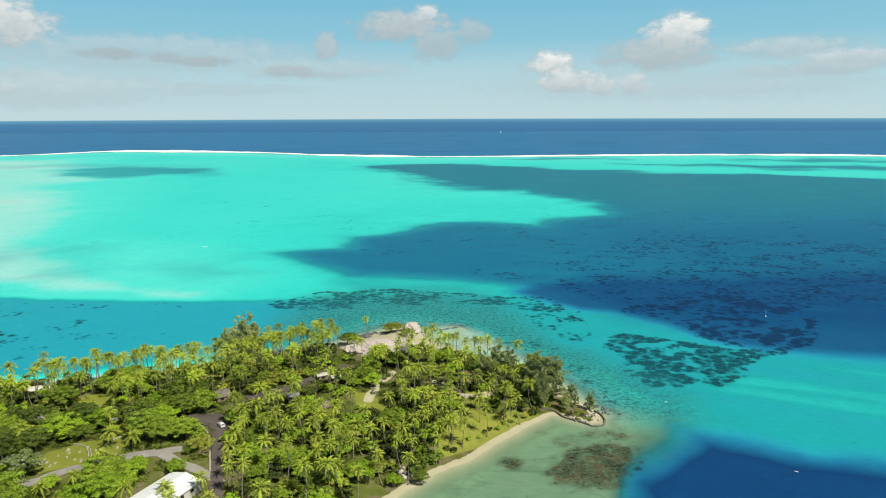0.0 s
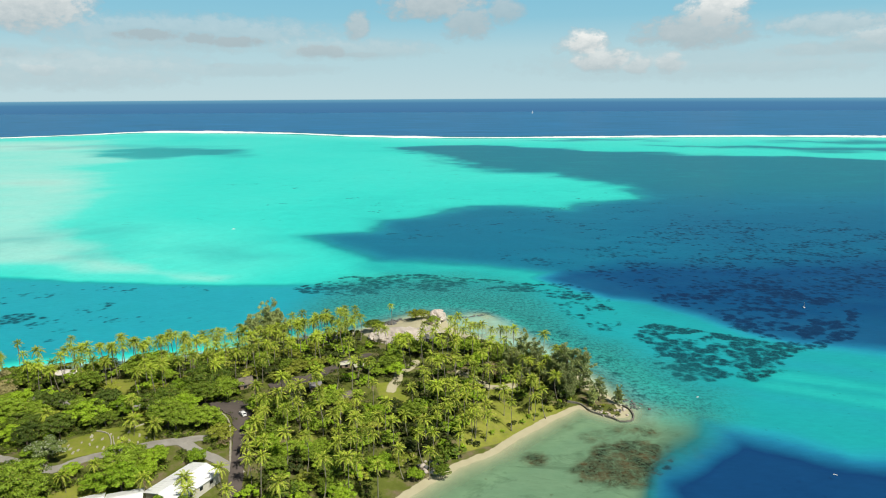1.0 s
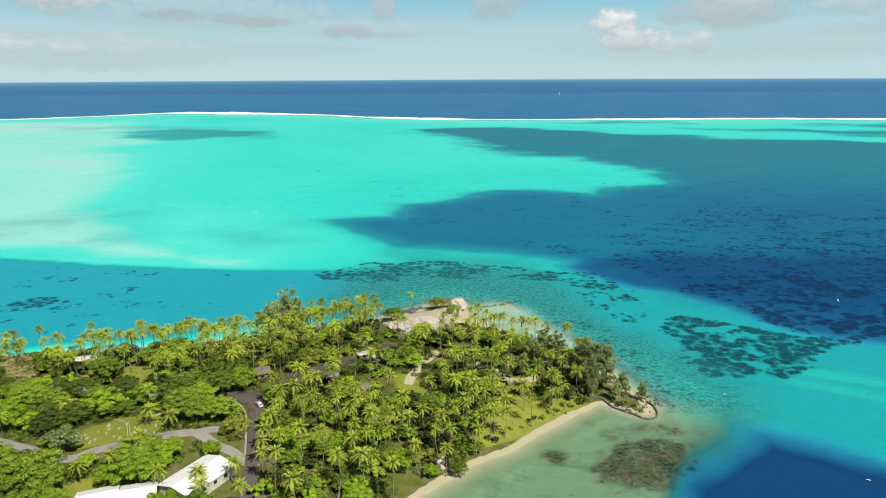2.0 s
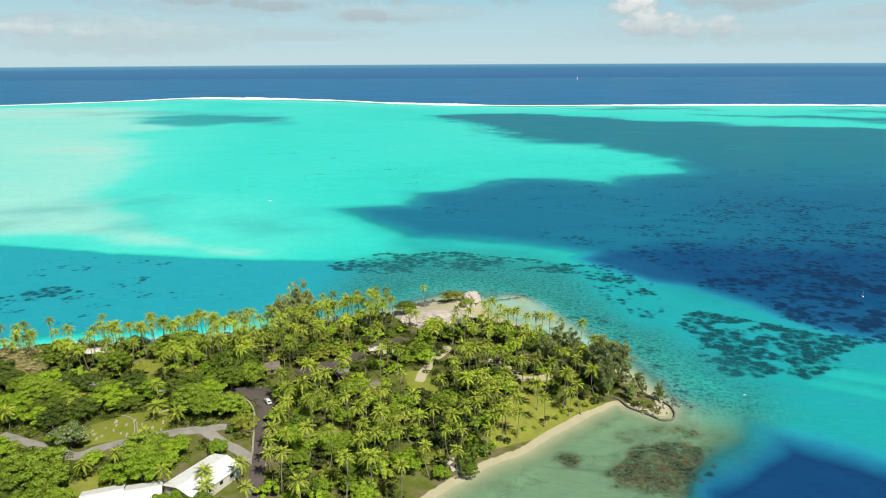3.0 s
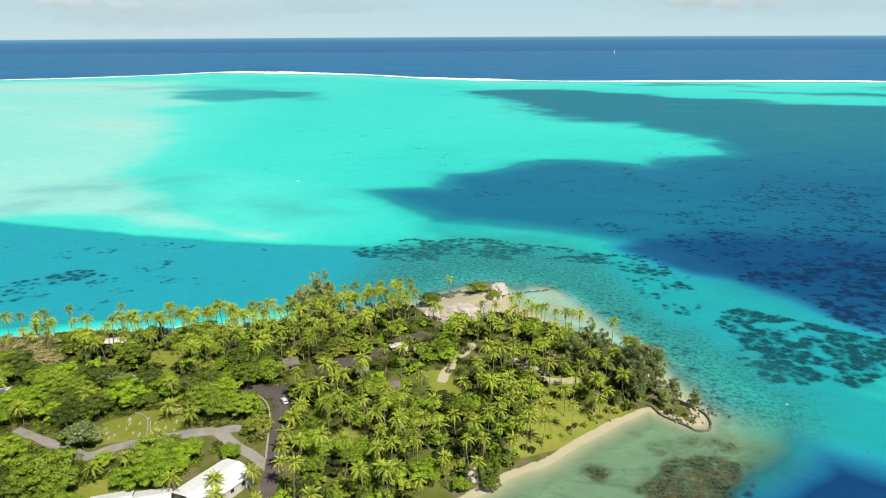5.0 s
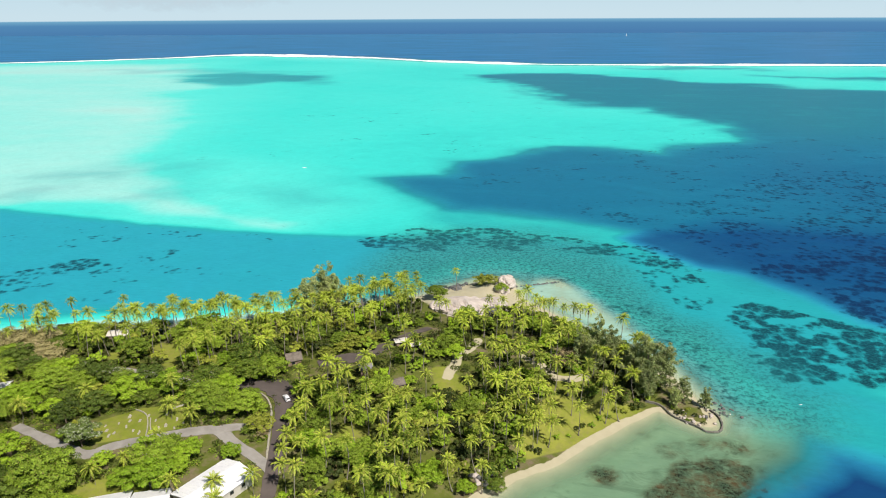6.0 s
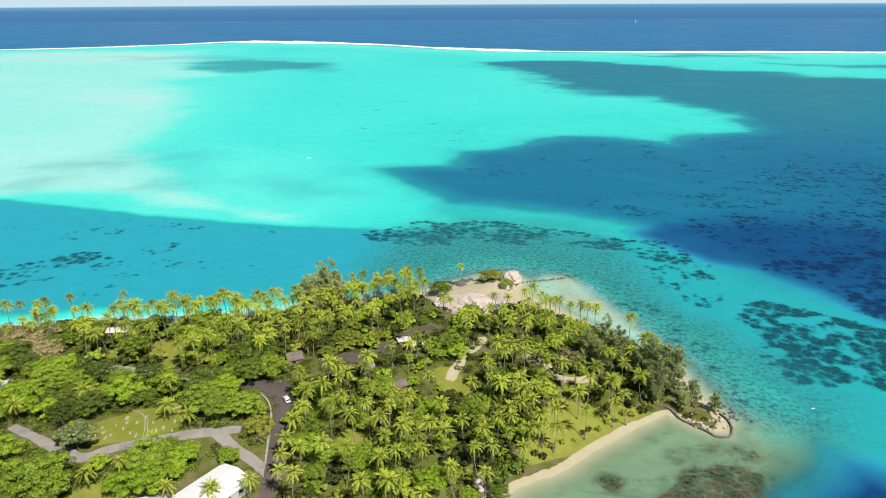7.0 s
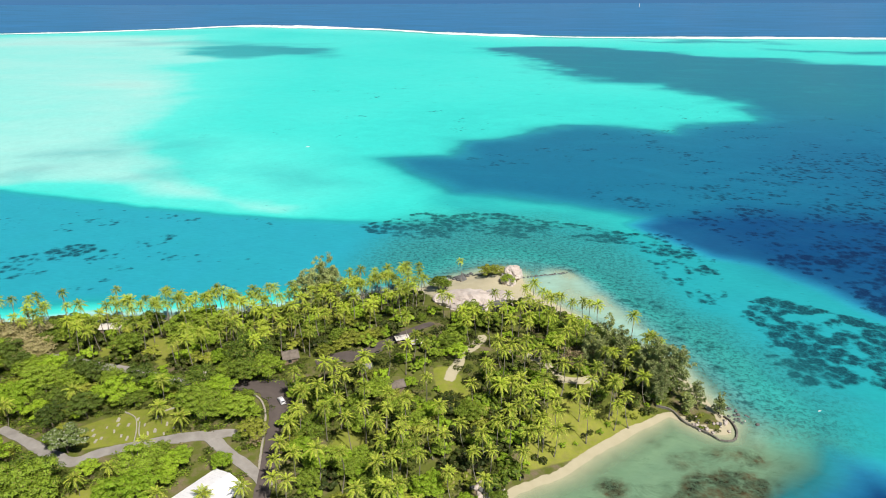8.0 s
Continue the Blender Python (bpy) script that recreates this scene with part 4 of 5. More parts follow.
def trunk_mesh(seed):
    """A ringed, leaning trunk one metre tall, to be stretched; the top ends at the origin's lean."""
    r = random.Random(seed)
    lean, bow, turn = r.uniform(0.0, 0.16), r.uniform(-0.06, 0.08), r.uniform(0, 2 * math.pi)
    pts, rad = [], []
    for i in range(13):
        t = i / 12
        q = lean * t + bow * math.sin(math.pi * t)
        pts.append((q * math.cos(turn), q * math.sin(turn), t))
        rad.append(0.018 * math.exp(-t * 14) + 0.0115 - 0.0045 * t + (0.001 if i % 2 else 0))
    v, f = tube(pts, rad, 6)
    return mesh_of("trunk", v, f, BARK, True), Vector(pts[-1])


TRUNKS = [trunk_mesh(k + 5) for k in range(7)]


def palm(x, y, tall, seed, split, label, group):
    r = random.Random(seed)
    me, top = TRUNKS[r.randrange(len(TRUNKS))]
    z = z_at(x, y)
    p = thing("coconut_palm", label, "palm tree", pose(x - top.x * tall, y - top.y * tall, z - 0.15), group)
    part("trunk", me, BARK, p, m=Matrix.Diagonal((tall, tall, tall, 1)))
    head = Matrix.Translation(top * tall)
    size = r.uniform(0.68, 0.98)
    turn = pose(0, 0, 0, r.uniform(-8, 8), r.uniform(-8, 8), r.uniform(0, 360)) @ Matrix.Scale(size, 4)
    if split:
        for kind, m in crown_turns(seed, 25):
            part("frond", FROND_MESH[kind], PALM_LEAF, p, m=head @ turn @ m)
    else:
        part("crown", CROWNS[r.randrange(len(CROWNS))], PALM_LEAF, p, m=head @ turn)
    if r.random() < 0.45:
        part("coconut_bunch", NUTS, COCONUT, p, "green and brown coconuts", m=head)
    if r.random() < 0.4:
        for k in range(r.randint(1, 3)):
            part("dry_frond", DRY_FROND, DRY_LEAF, p, "dead brown frond", m=head @ pose(0, 0, -0.2, 0, r.uniform(50, 75), r.uniform(0, 360)) @ Matrix.Scale(0.8, 4))
    return p


def leaf_cloud(seed, wide, tall, clumps, leaves, leaf, flat=0.55, hang=0.0, ragged=0.25, hollow=0.35):
    """Many small leaves in clumps round an uneven crown; base at 0, top near tall."""
    r = random.Random(seed)
    verts, faces, centres = [], [], []
    for k in range(clumps):
        t = (k + 0.5) / clumps
        up = 1 - 1.25 * t
        a = 2.399963 * k + r.uniform(-0.4, 0.4)
        flatr = math.sqrt(max(0.0, 1 - max(up, -0.6) ** 2))
        q = r.uniform(1 - ragged, 1 + ragged * 0.5) * (1 if r.random() > hollow else r.uniform(0.35, 0.75))
        c = Vector((wide * flatr * math.cos(a) * q, wide * flatr * math.sin(a) * q, tall * (0.5 + 0.45 * up * q)))
        centres.append(c)
        size = wide * r.uniform(0.2, 0.34)
        for _ in range(leaves):
            d = Vector((r.gauss(0, 1), r.gauss(0, 1), r.gauss(0, 1))).normalized()
            if d.z < -0.35:
                d.z *= -0.6
            p = c + Vector((d.x * size, d.y * size, d.z * size * flat)) * r.uniform(0.7, 1.08)
            nrm = (d + Vector((r.gauss(0, 0.4), r.gauss(0, 0.4), r.gauss(0.35, 0.35)))).normalized()
            q1 = nrm.to_track_quat("Z", "Y") @ Matrix.Rotation(r.uniform(0, 6.283), 3, "Z").to_quaternion()
            s = leaf * r.uniform(0.7, 1.35)
            ax, ay = q1 @ Vector((s, 0, 0)), q1 @ Vector((0, s * 0.55, 0))
            if hang:
                ax = ax * 0.55 + Vector((0, 0, -s * hang))
                ay = ay * 0.5
            k0 = len(verts)
            verts += [p - ax, p - ay * 0.9, p + ax, p + ay * 0.9]
            faces.append((k0, k0 + 1, k0 + 2, k0 + 3))
    return verts, faces, centres


def limbs_for(centres, base, stem, seed, sides=6):
    r = random.Random(seed)
    lots = [tube([(0, 0, -0.4), (0.08, 0.05, base * 0.5), (0.1, -0.05, base)], [stem * 1.25, stem, stem * 0.8], sides)]
    for c in r.sample(centres, min(9, len(centres))):
        mid = Vector((c.x * 0.45, c.y * 0.45, base + (c.z - base) * 0.6))
        lots.append(tube([(0.1, -0.05, base * 0.85), mid, c], [stem * 0.6, stem * 0.35, stem * 0.12], 5))
    return joined(lots)


def tree_kind(name, seed, wide, tall, clumps, leaves, leaf, leaf_mat, base, stem, **kw):
    v, f, c = leaf_cloud(seed, wide, tall - base * 0.6, clumps, leaves, leaf, **kw)
    v = [Vector(p) + Vector((0, 0, base * 0.6)) for p in v]
    c = [p + Vector((0, 0, base * 0.6)) for p in c]
    return mesh_of("crown", v, f, leaf_mat), mesh_of("trunk", *limbs_for(c, base, stem, seed), WOOD_BARK, True)


def ironwood_kind(seed, wide, tall):
    """A feathery tree: rising limbs that end in loose plumes of thin drooping needles."""
    r = random.Random(seed)
    stems, verts, faces = [tube([(0, 0, -0.5), (0.2, 0.1, tall * 0.3), (0.1, -0.2, tall * 0.6), (0.2, 0.1, tall * 0.9)], [0.38, 0.3, 0.2, 0.06], 7)], [], []
    for k in range(30):
        t = (k + 0.5) / 30
        a = 2.399963 * k + r.uniform(-0.5, 0.5)
        z0 = tall * (0.12 + 0.68 * t)
        reach = wide * (1.12 - 0.75 * t ** 1.6) * r.uniform(0.55, 1.15)
        rise = tall * r.uniform(0.08, 0.26) * (0.6 + 0.8 * t)
        way = Vector((math.cos(a), math.sin(a), 0))
        pts = [Vector((0.15, 0, z0)), Vector((0.15, 0, z0)) + way * reach * 0.5 + Vector((0, 0, rise * 0.6)), Vector((0.15, 0, z0)) + way * reach + Vector((0, 0, rise))]
        stems.append(tube(pts, [0.13 * (1.1 - t), 0.08 * (1.1 - t), 0.02], 4))
        for j in range(6):
            f = r.uniform(0.3, 1.08)
            c = pts[0].lerp(pts[2], f) + Vector((r.gauss(0, 0.5), r.gauss(0, 0.5), r.gauss(0.1, 0.45)))
            size = r.uniform(0.55, 1.15)
            for _ in range(76):
                d = Vector((r.gauss(0, 1), r.gauss(0, 1), r.gauss(0.35, 0.8))).normalized()
                p = c + d * size * r.uniform(0.15, 1.0)
                u = (d * 0.6 + way * 0.35 + Vector((0, 0, r.uniform(-0.75, 0.35)))).normalized() * r.uniform(0.28, 0.6)
                v = u.cross(Vector((r.gauss(0, 1), r.gauss(0, 1), 0.6))).normalized() * r.uniform(0.07, 0.14)
                k0 = len(verts)
                verts += [p - u * 0.5, p - v, p + u * 0.5, p + v]
                faces.append((k0, k0 + 1, k0 + 2, k0 + 3))
    return mesh_of("crown", verts, faces, PINE_LEAF), mesh_of("trunk", *joined(stems), WOOD_BARK, True)


BROAD = [tree_kind("tree", 100 + k, 4.6 + 0.5 * (k % 3), 8.0 + k % 2, 42, 165, 0.215, TREE_LEAF, 2.6, 0.24) for k in range(5)]
LIME = [tree_kind("tree", 120 + k, 4.2, 7.0, 38, 160, 0.215, LIME_LEAF, 2.0, 0.2) for k in range(3)]
OLIVE = [tree_kind("tree", 140 + k, 4.4, 6.0, 36, 150, 0.21, OLIVE_LEAF, 1.6, 0.2, flat=0.4) for k in range(2)]
SHADY = [tree_kind("tree", 130 + k, 4.4, 9.0, 42, 165, 0.2, SHADY_LEAF, 2.6, 0.24) for k in range(3)]
PALE = [tree_kind("tree", 150, 5.0, 8.0, 36, 120, 0.34, PALE_LEAF, 2.0, 0.24)]
PINE = [ironwood_kind(160 + k, 4.6, 15.0) for k in range(4)]
FLAT = [tree_kind("tree", 170 + k, 8.0, 7.0, 80, 110, 0.30, (BROWN_LEAF, LIME_LEAF)[k], 3.4, 0.3, flat=0.22, ragged=0.3, hollow=0.55) for k in range(2)]
SHRUB = [tree_kind("shrub", 180 + k, 1.6, 2.0, 12, 56, 0.22, (SHADED_LEAF, TREE_LEAF, TREE_LEAF, OLIVE_LEAF, LIME_LEAF, SHADED_LEAF)[k], 0.3, 0.06) for k in range(6)]
BARE = [tree_kind("shrub", 190, 3.0, 4.0, 26, 45, 0.2, DRY_LEAF, 1.0, 0.12, ragged=0.5)]


def tree(kinds, x, y, scale, seed, name, label, category, group, tall=1.0):
    r = random.Random(seed)
    crown, trunk = kinds[r.randrange(len(kinds))]
    t = thing(name, label, category, pose(x, y, z_at(x, y) - 0.1, 0, 0, r.uniform(0, 360)), group)
    m = Matrix.Diagonal((scale * r.uniform(0.9, 1.1), scale * r.uniform(0.9, 1.1), scale * tall, 1))
    part("trunk", trunk, WOOD_BARK, t, m=m)
    part("crown", crown, crown.materials[0], t, m=m)
    return t


# palms that stand out: x, y, height
PALMS_WEST = [(-201, 255, 12), (-190, 255, 11), (-196, 265, 12), (-179, 256, 11), (-176, 259, 11), (-167, 254, 12), (-166, 258, 14), (-170, 268, 13), (-166, 269, 13), (-167, 275, 12), (-158, 266, 13), (-158, 258, 12), (-152, 257, 12), (-149, 263, 11), (-155, 277, 12), (-146, 271, 14), (-147, 282, 13), (-141, 285, 13), (-132, 280, 13), (-125, 284, 12), (-126, 264, 12), (-114, 251, 13), (-117, 263, 13)]
PALMS_NORTH = [(-124, 283, 15), (-108, 250, 15), (-119, 289, 12), (-103, 253, 14), (-114, 297, 14), (-108, 279, 14), (-111, 275, 13), (-104, 285, 13), (-102, 272, 12), (-98, 286, 15), (-87, 260, 15), (-93, 292, 14), (-88, 291, 13), (-81, 302, 14), (-72, 282, 15), (-74, 300, 14), (-71, 305, 13), (-66, 310, 14), (-52, 320, 13), (-59, 305, 12), (-49, 312, 13), (-65, 285, 12), (-48, 267, 13), (-50, 246, 13), (-55, 229, 15), (-76, 225, 13), (-37, 346, 11)]
PALMS_MIDDLE = [(-70.5, 204, 9), (-70, 195, 9), (-71, 212, 9), (-68.5, 187, 10), (-73.5, 222, 8), (-66, 180, 11), (-68, 207, 12), (-67, 221, 12), (-62, 222, 14), (-61, 229, 12), (-59, 216, 12), (-50, 211, 14), (-45, 208, 12), (-43, 213, 13), (-38, 216, 15), (-38, 210, 11), (-37, 203, 14), (-41, 191, 12), (-37, 192, 14), (-34, 231, 13), (-28, 219, 12), (-30, 209, 12), (-25, 206, 12), (-30, 196, 13), (-22, 194, 11), (-36, 180, 14), (-27, 178, 15), (-43, 177, 15), (-61, 177, 14), (-64, 190, 11), (-54, 207, 12), (-57, 189, 15)]
PALMS_EAST = [(-18, 275, 14), (-9, 270, 16), (-3, 272, 14), (-3, 293, 15), (1, 293, 13), (6, 300, 13), (10, 301, 14), (5, 284, 13), (8, 262, 14), (11, 265, 16), (15, 273, 13), (19, 285, 12), (21, 271, 12), (31, 253, 13), (26, 241, 14), (19, 241, 13), (10, 248, 13), (-13, 260, 12), (-3, 248, 16), (-16, 242, 14), (-8, 257, 13)]
PALMS_LAWN = [(-20, 235, 10), (-14, 237, 11), (-7, 236, 12), (-4, 241, 10), (0, 230, 10), (5, 236, 11), (7, 231, 11), (17, 227, 12), (27, 236, 10), (30, 238, 12), (27, 243, 12), (-1, 217, 9), (3, 223, 10), (-4, 226, 11), (1, 236, 11), (8, 228, 9), (-3, 232, 12), (15, 236, 11), (-7, 224, 10), (5, 311, 10), (9, 311.5, 10.5), (-10, 217, 11), (-6, 216, 13), (4, 219, 11), (8, 219, 10), (2, 216, 11), (-11, 206, 10), (-16, 203, 11), (-2, 208, 10), (-12, 194, 11), (-21, 215, 10), (-14, 211, 11)]
taken, seed = [], 1000
PALM_LABEL = "tall coconut palm with yellow-green fronds and grey trunk"
for lot in (PALMS_MIDDLE, PALMS_LAWN, PALMS_EAST, PALMS_NORTH, PALMS_WEST):
    for x, y, tall in lot:
        if float(inside([x], [y], COAST)[0]) < 1.5 and (x, y) != (-37, 346):
            continue
        seed += 1
        palm(x, y, tall, seed, lot in (PALMS_MIDDLE, PALMS_LAWN, PALMS_EAST), PALM_LABEL, "coconut palms of the point")
        taken.append((x, y))


# a one-metre map of the land, to look up where things may stand
RX, RY = np.meshgrid(np.arange(-340.0, 81.0), np.arange(110.0, 381.0))
SHORE_MAP = inside(RX, RY, COAST)
PAVING_MAP = np.min([along(RX, RY, ROAD) - 3.6, along(RX, RY, LANE) - 2.6, along(RX, RY, HILL_ROAD) - 3.2, along(RX, RY, SPUR) - 2.0], axis=0)
LAWN_MAP = np.max([inside(RX, RY, p) for p in LAWNS], axis=0)
VIEW_MAP = np.zeros(RX.shape, bool)
for line, reach in ((LANE, 12), (HILL_ROAD, 15), (ROAD[6:9], 11), (ROAD[11:15], 10), (GARDEN_PATHS[0], 14), (GARDEN_PATHS[1], 10), (GARDEN_PATHS[2], 8)):
    order = sorted(line)
    VIEW_MAP |= (along(RX, RY, line) < reach) & (RY < np.interp(RX, [p[0] for p in order], [p[1] for p in order]))


def on_map(table, x, y):
    return table[int(min(max(round(y - 110), 0), 270)), int(min(max(round(x + 340), 0), 420))]


HOUSES = [(-186, 219, 8), (-86, 178, 12), (-104, 168, 11), (-172, 268, 5), (-50.3, 270, 3.5), (-44, 267.5, 3.5), (-59, 247.5, 3), (-115, 232, 4), (-46, 239, 4), (-90, 255, 5), (-33, 316, 17), (-20, 320, 13), (-44, 322, 8), (-84, 232, 5), (-90, 231, 5)]


def clear(x, y, room, gap):
    if on_map(SHORE_MAP, x, y) < 5 or on_map(PAVING_MAP, x, y) < room:
        return False
    if any(math.hypot(x - a, y - b) < r + room for a, b, r in HOUSES):
        return False
    return all((x - a) ** 2 + (y - b) ** 2 > gap * gap for a, b in taken)


def hides(x, y):
    """True just south of a road or lane, where a tree would cover it."""
    return on_map(VIEW_MAP, x, y)


def lawn_at(x, y, room=0.0):
    return on_map(LAWN_MAP, x, y) > -room


rnd = random.Random(77)
WOOD = [(-330, 140), (-200, 240), (-165, 236), (-146, 232), (-118, 226), (-100, 224), (-93, 216), (-90, 208), (-100, 208), (-112, 219), (-132, 212), (-143, 201), (-143, 194), (-150, 201), (-170, 207), (-170, 196), (-150, 190), (-138, 185), (-128, 183), (-112, 190), (-100, 196), (-88, 193), (-76, 187), (-71, 180), (-76, 160), (-80, 110), (-330, 40)]
WOOD_MAP = inside(RX, RY, WOOD)
# dense broad-leaved wood
tries = 0
while tries < 3600:
    tries += 1
    x, y = rnd.uniform(-250, -76), rnd.uniform(140, 242)
    if on_map(WOOD_MAP, x, y) < 0 or lawn_at(x, y, 4.0) or not clear(x, y, 3.2, 6.9) or hides(x, y) or len(taken) > 300:
        continue
    seed += 1
    s = rnd.uniform(0.85, 1.3)
    kinds = rnd.choice((BROAD, BROAD, BROAD, SHADY, SHADY, LIME, LIME, OLIVE))
    tree(kinds, x, y, s, seed, "broadleaf_tree", "dense green broad-leaved tree in the wood" if kinds is BROAD else "dark green round-topped tree in the wood" if kinds is SHADY else ("bright green leafy tree in the wood" if kinds is LIME else "olive green spreading tree in the wood"), "tree", "trees of the wood")
    taken.append((x, y))
# trees that stand out
for kinds, x, y, s, label in (
    (PALE, -134, 191.5, 1.05, "round tree dotted with pale blossom beside the lane"), (BROAD, -135, 177, 1.25, "large dark green tree below the lane"), (BROAD, -128, 170, 1.1, "large dark green tree below the lane"),
    (LIME, -122, 184, 0.6, "light green bush beside the lane"), (LIME, -104, 178, 0.8, "bright green leafy tree behind the houses"), (LIME, -98, 183, 0.65, "bright green leafy tree behind the houses"), (LIME, -111, 176, 0.8, "bright green leafy tree behind the houses"),
    (LIME, -86, 191, 0.72, "vivid green hedge bush behind the white house"), (LIME, -66, 200, 0.95, "vivid green tree beside the road"), (LIME, -61, 196, 0.8, "bright green tree beside the road"), (OLIVE, -66, 268, 0.75, "yellow-green bush beside the hill drive"), (OLIVE, -60, 273, 0.7, "yellow-green bush beside the hill drive"), (OLIVE, -72, 264, 0.7, "yellow-green bush beside the hill drive"), (OLIVE, -77, 258, 0.7, "yellow-green bush beside the hill drive"), (OLIVE, -69, 267, 0.9, "yellow-green bush beside the hill drive"), (OLIVE, -63, 272, 0.7, "yellow-green bush beside the hill drive"),
    (FLAT[1:], -139, 281, 1.0, "bright green umbrella-shaped tree behind the beach"), (BROAD, -151, 250, 1.1, "broad spreading green tree among palms"), (BROAD, -101, 244, 1.55, "very large dark green tree beside the road"), (BROAD, -131, 172, 1.5, "large dark green tree below the lane"), (LIME, -103, 176, 1.25, "large bright green tree behind the houses"), (LIME, -98, 190, 0.8, "vivid green bush beside the lane"), (BROAD, -100, 210, 1.05, "dense dark green tree inside the road bend"), (BROAD, -90, 213, 0.95, "dense dark green tree inside the road bend"), (LIME, -28, 194, 0.95, "vivid green tree near the beach"), (BROAD, -138, 268, 1.3, "broad spreading green tree among palms"), (BROAD, -130, 262, 1.0, "broad spreading green tree among palms"), (BROAD, -98, 234, 1.05, "dense green tree beside the road"), (BROAD, -92, 240, 1.1, "dense green tree beside the road"), (BROAD, -104, 238, 1.0, "dense green tree beside the road"), (BROAD, -86, 214, 0.55, "dark green tree inside the road bend"), (BROAD, -90, 219, 0.5, "dark green tree inside the road bend"),
    (BROAD, -105, 193, 0.5, "dark green tree beside the lane"), (BARE, -100, 194, 0.8, "grey leafless bush beside the lane"), (BARE, -81, 203, 0.8, "grey dry bush inside the road bend"), (BARE, 14, 268, 1.6, "brown half-dry tree among palms"), (BARE, 19, 272, 1.5, "brown half-dry tree among palms"), (BROAD, -56, 226, 0.7, "dark green tree among palms"), (BROAD, -45, 226, 0.75, "dark green tree among palms"), (BROAD, -53, 216, 0.66, "dark green tree among palms"),
    (BROAD, -8, 196, 0.62, "green bush at the top of the beach"), (LIME, -17, 194, 0.6, "green bush at the top of the beach"), (BROAD, -11, 224, 0.55, "dark green tree beside the lawn"), (BROAD, 10, 288, 0.95, "dark green tree behind the beach"), (BROAD, 16, 292, 0.9, "dark green tree behind the beach"), (BROAD, -14, 345, 0.62, "dark bush growing over the rocks"), (OLIVE, -24, 352, 1.0, "dry olive bush on the rocky shore"), (OLIVE, -20, 354, 0.8, "dry olive bush on the rocky shore"), (BROAD, -46, 334, 0.85, "low dark green bush beside the rocks"), (BROAD, -42, 330, 0.7, "low dark green bush beside the rocks"), (BROAD, -30, 296, 0.6, "dark green tree below the rock outcrop"), (BROAD, -20, 296, 0.55, "dark green tree below the rock outcrop"), (FLAT[:1], -197, 250, 1.25, "wide flat-topped brownish tree near the beach"), (FLAT[:1], -186, 243, 1.05, "wide flat-topped brownish tree near the beach"), (FLAT[:1], -208, 256, 1.1, "wide flat-topped brownish tree near the beach"),
):
    seed += 1
    tree(kinds, x, y, s, seed, "broadleaf_tree" if kinds is not BARE else "dry_bush", label, "tree" if kinds is not BARE else "bush", "trees of the point")
    taken.append((x, y))
for x, y, s in ((20, 270, 0.95), (26, 272, 1.2), (31, 268, 1.05), (24, 265, 0.85), (38, 260, 1.05), (43, 257, 1.3), (48, 258, 1.2), (42, 252, 0.9), (55, 252, 0.62), (52, 249, 0.5), (62.5, 250, 0.5), (-99, 302, 1.15), (-95, 306, 1.4), (-90, 306, 1.45), (-87, 303, 1.2)):
    seed += 1
    tree(PINE, x, y, s, seed, "ironwood_tree", "feathery grey-green ironwood tree at the shore", "tree", "ironwood trees", 0.98)
    taken.append((x, y))
# smaller trees among the palms
tries = placed = 0
while tries < 7000 and placed < 170:
    tries += 1
    x, y = rnd.uniform(-225, 40), rnd.uniform(170, 300)
    if lawn_at(x, y, 2.0) or not clear(x, y, 1.0, 3.0) or hides(x, y) or on_map(SHORE_MAP, x, y) < 9:
        continue
    seed += 1
    placed += 1
    kinds = rnd.choice((BROAD, BROAD, LIME, OLIVE))
    tree(kinds, x, y, rnd.uniform(0.42, 0.95), seed, "young_tree", "small leafy green tree between the palms", "tree", "young trees")
    taken.append((x, y))
# palms and bushes between
tries = 0
GROVE = [(-70, 165), (-24, 186), (2, 214), (40, 246), (48, 262), (44, 296), (20, 308), (-12, 320), (-34, 300), (-52, 330), (-90, 312), (-135, 294), (-225, 268), (-225, 244), (-150, 238), (-95, 236), (-78, 230), (-70, 205)]
GROVE_MAP = inside(RX, RY, GROVE)
placed = 0
while tries < 9000 and placed < 120:
    tries += 1
    x, y = rnd.uniform(-225, 46), rnd.uniform(165, 325)
    if on_map(GROVE_MAP, x, y) < 1 or lawn_at(x, y) or not clear(x, y, 0.5, 4.3) or hides(x, y):
        continue
    seed += 1
    placed += 1
    palm(x, y, rnd.uniform(9, 14) if y < 262 and x > -85 else rnd.uniform(10, 15), seed, False, "coconut palm with arching green fronds", "coconut palms of the point")
    taken.append((x, y))
tries = placed = 0
while tries < 5000 and placed < 62:
    tries += 1
    x, y = rnd.uniform(-215, -46), rnd.uniform(252, 332)
    if on_map(SHORE_MAP, x, y) > 40 or lawn_at(x, y) or not clear(x, y, 0.5, 3.4) or hides(x, y):
        continue
    seed += 1
    placed += 1
    palm(x, y, rnd.uniform(11, 16), seed, False, "tall coconut palm leaning over the northern beach", "coconut palms of the point")
    taken.append((x, y))
for x, y, t in ((-113, 207, 6), (-104, 203, 6), (-146, 213, 8), (-118, 218, 9), (-163, 203, 8), (-108, 190, 7), (-120, 176, 6), (-113, 181, 6), (-94, 172, 8), (-84, 176, 5.5), (-74, 178, 8), (-80, 168, 8), (-180, 216, 9), (-205, 232, 10), (-68, 166, 10), (-54, 168, 12)):
    seed += 1
    palm(x, y, t, seed, True, "young coconut palm with wide yellow-green fronds", "young palms")
tries = 0
low_growth = []
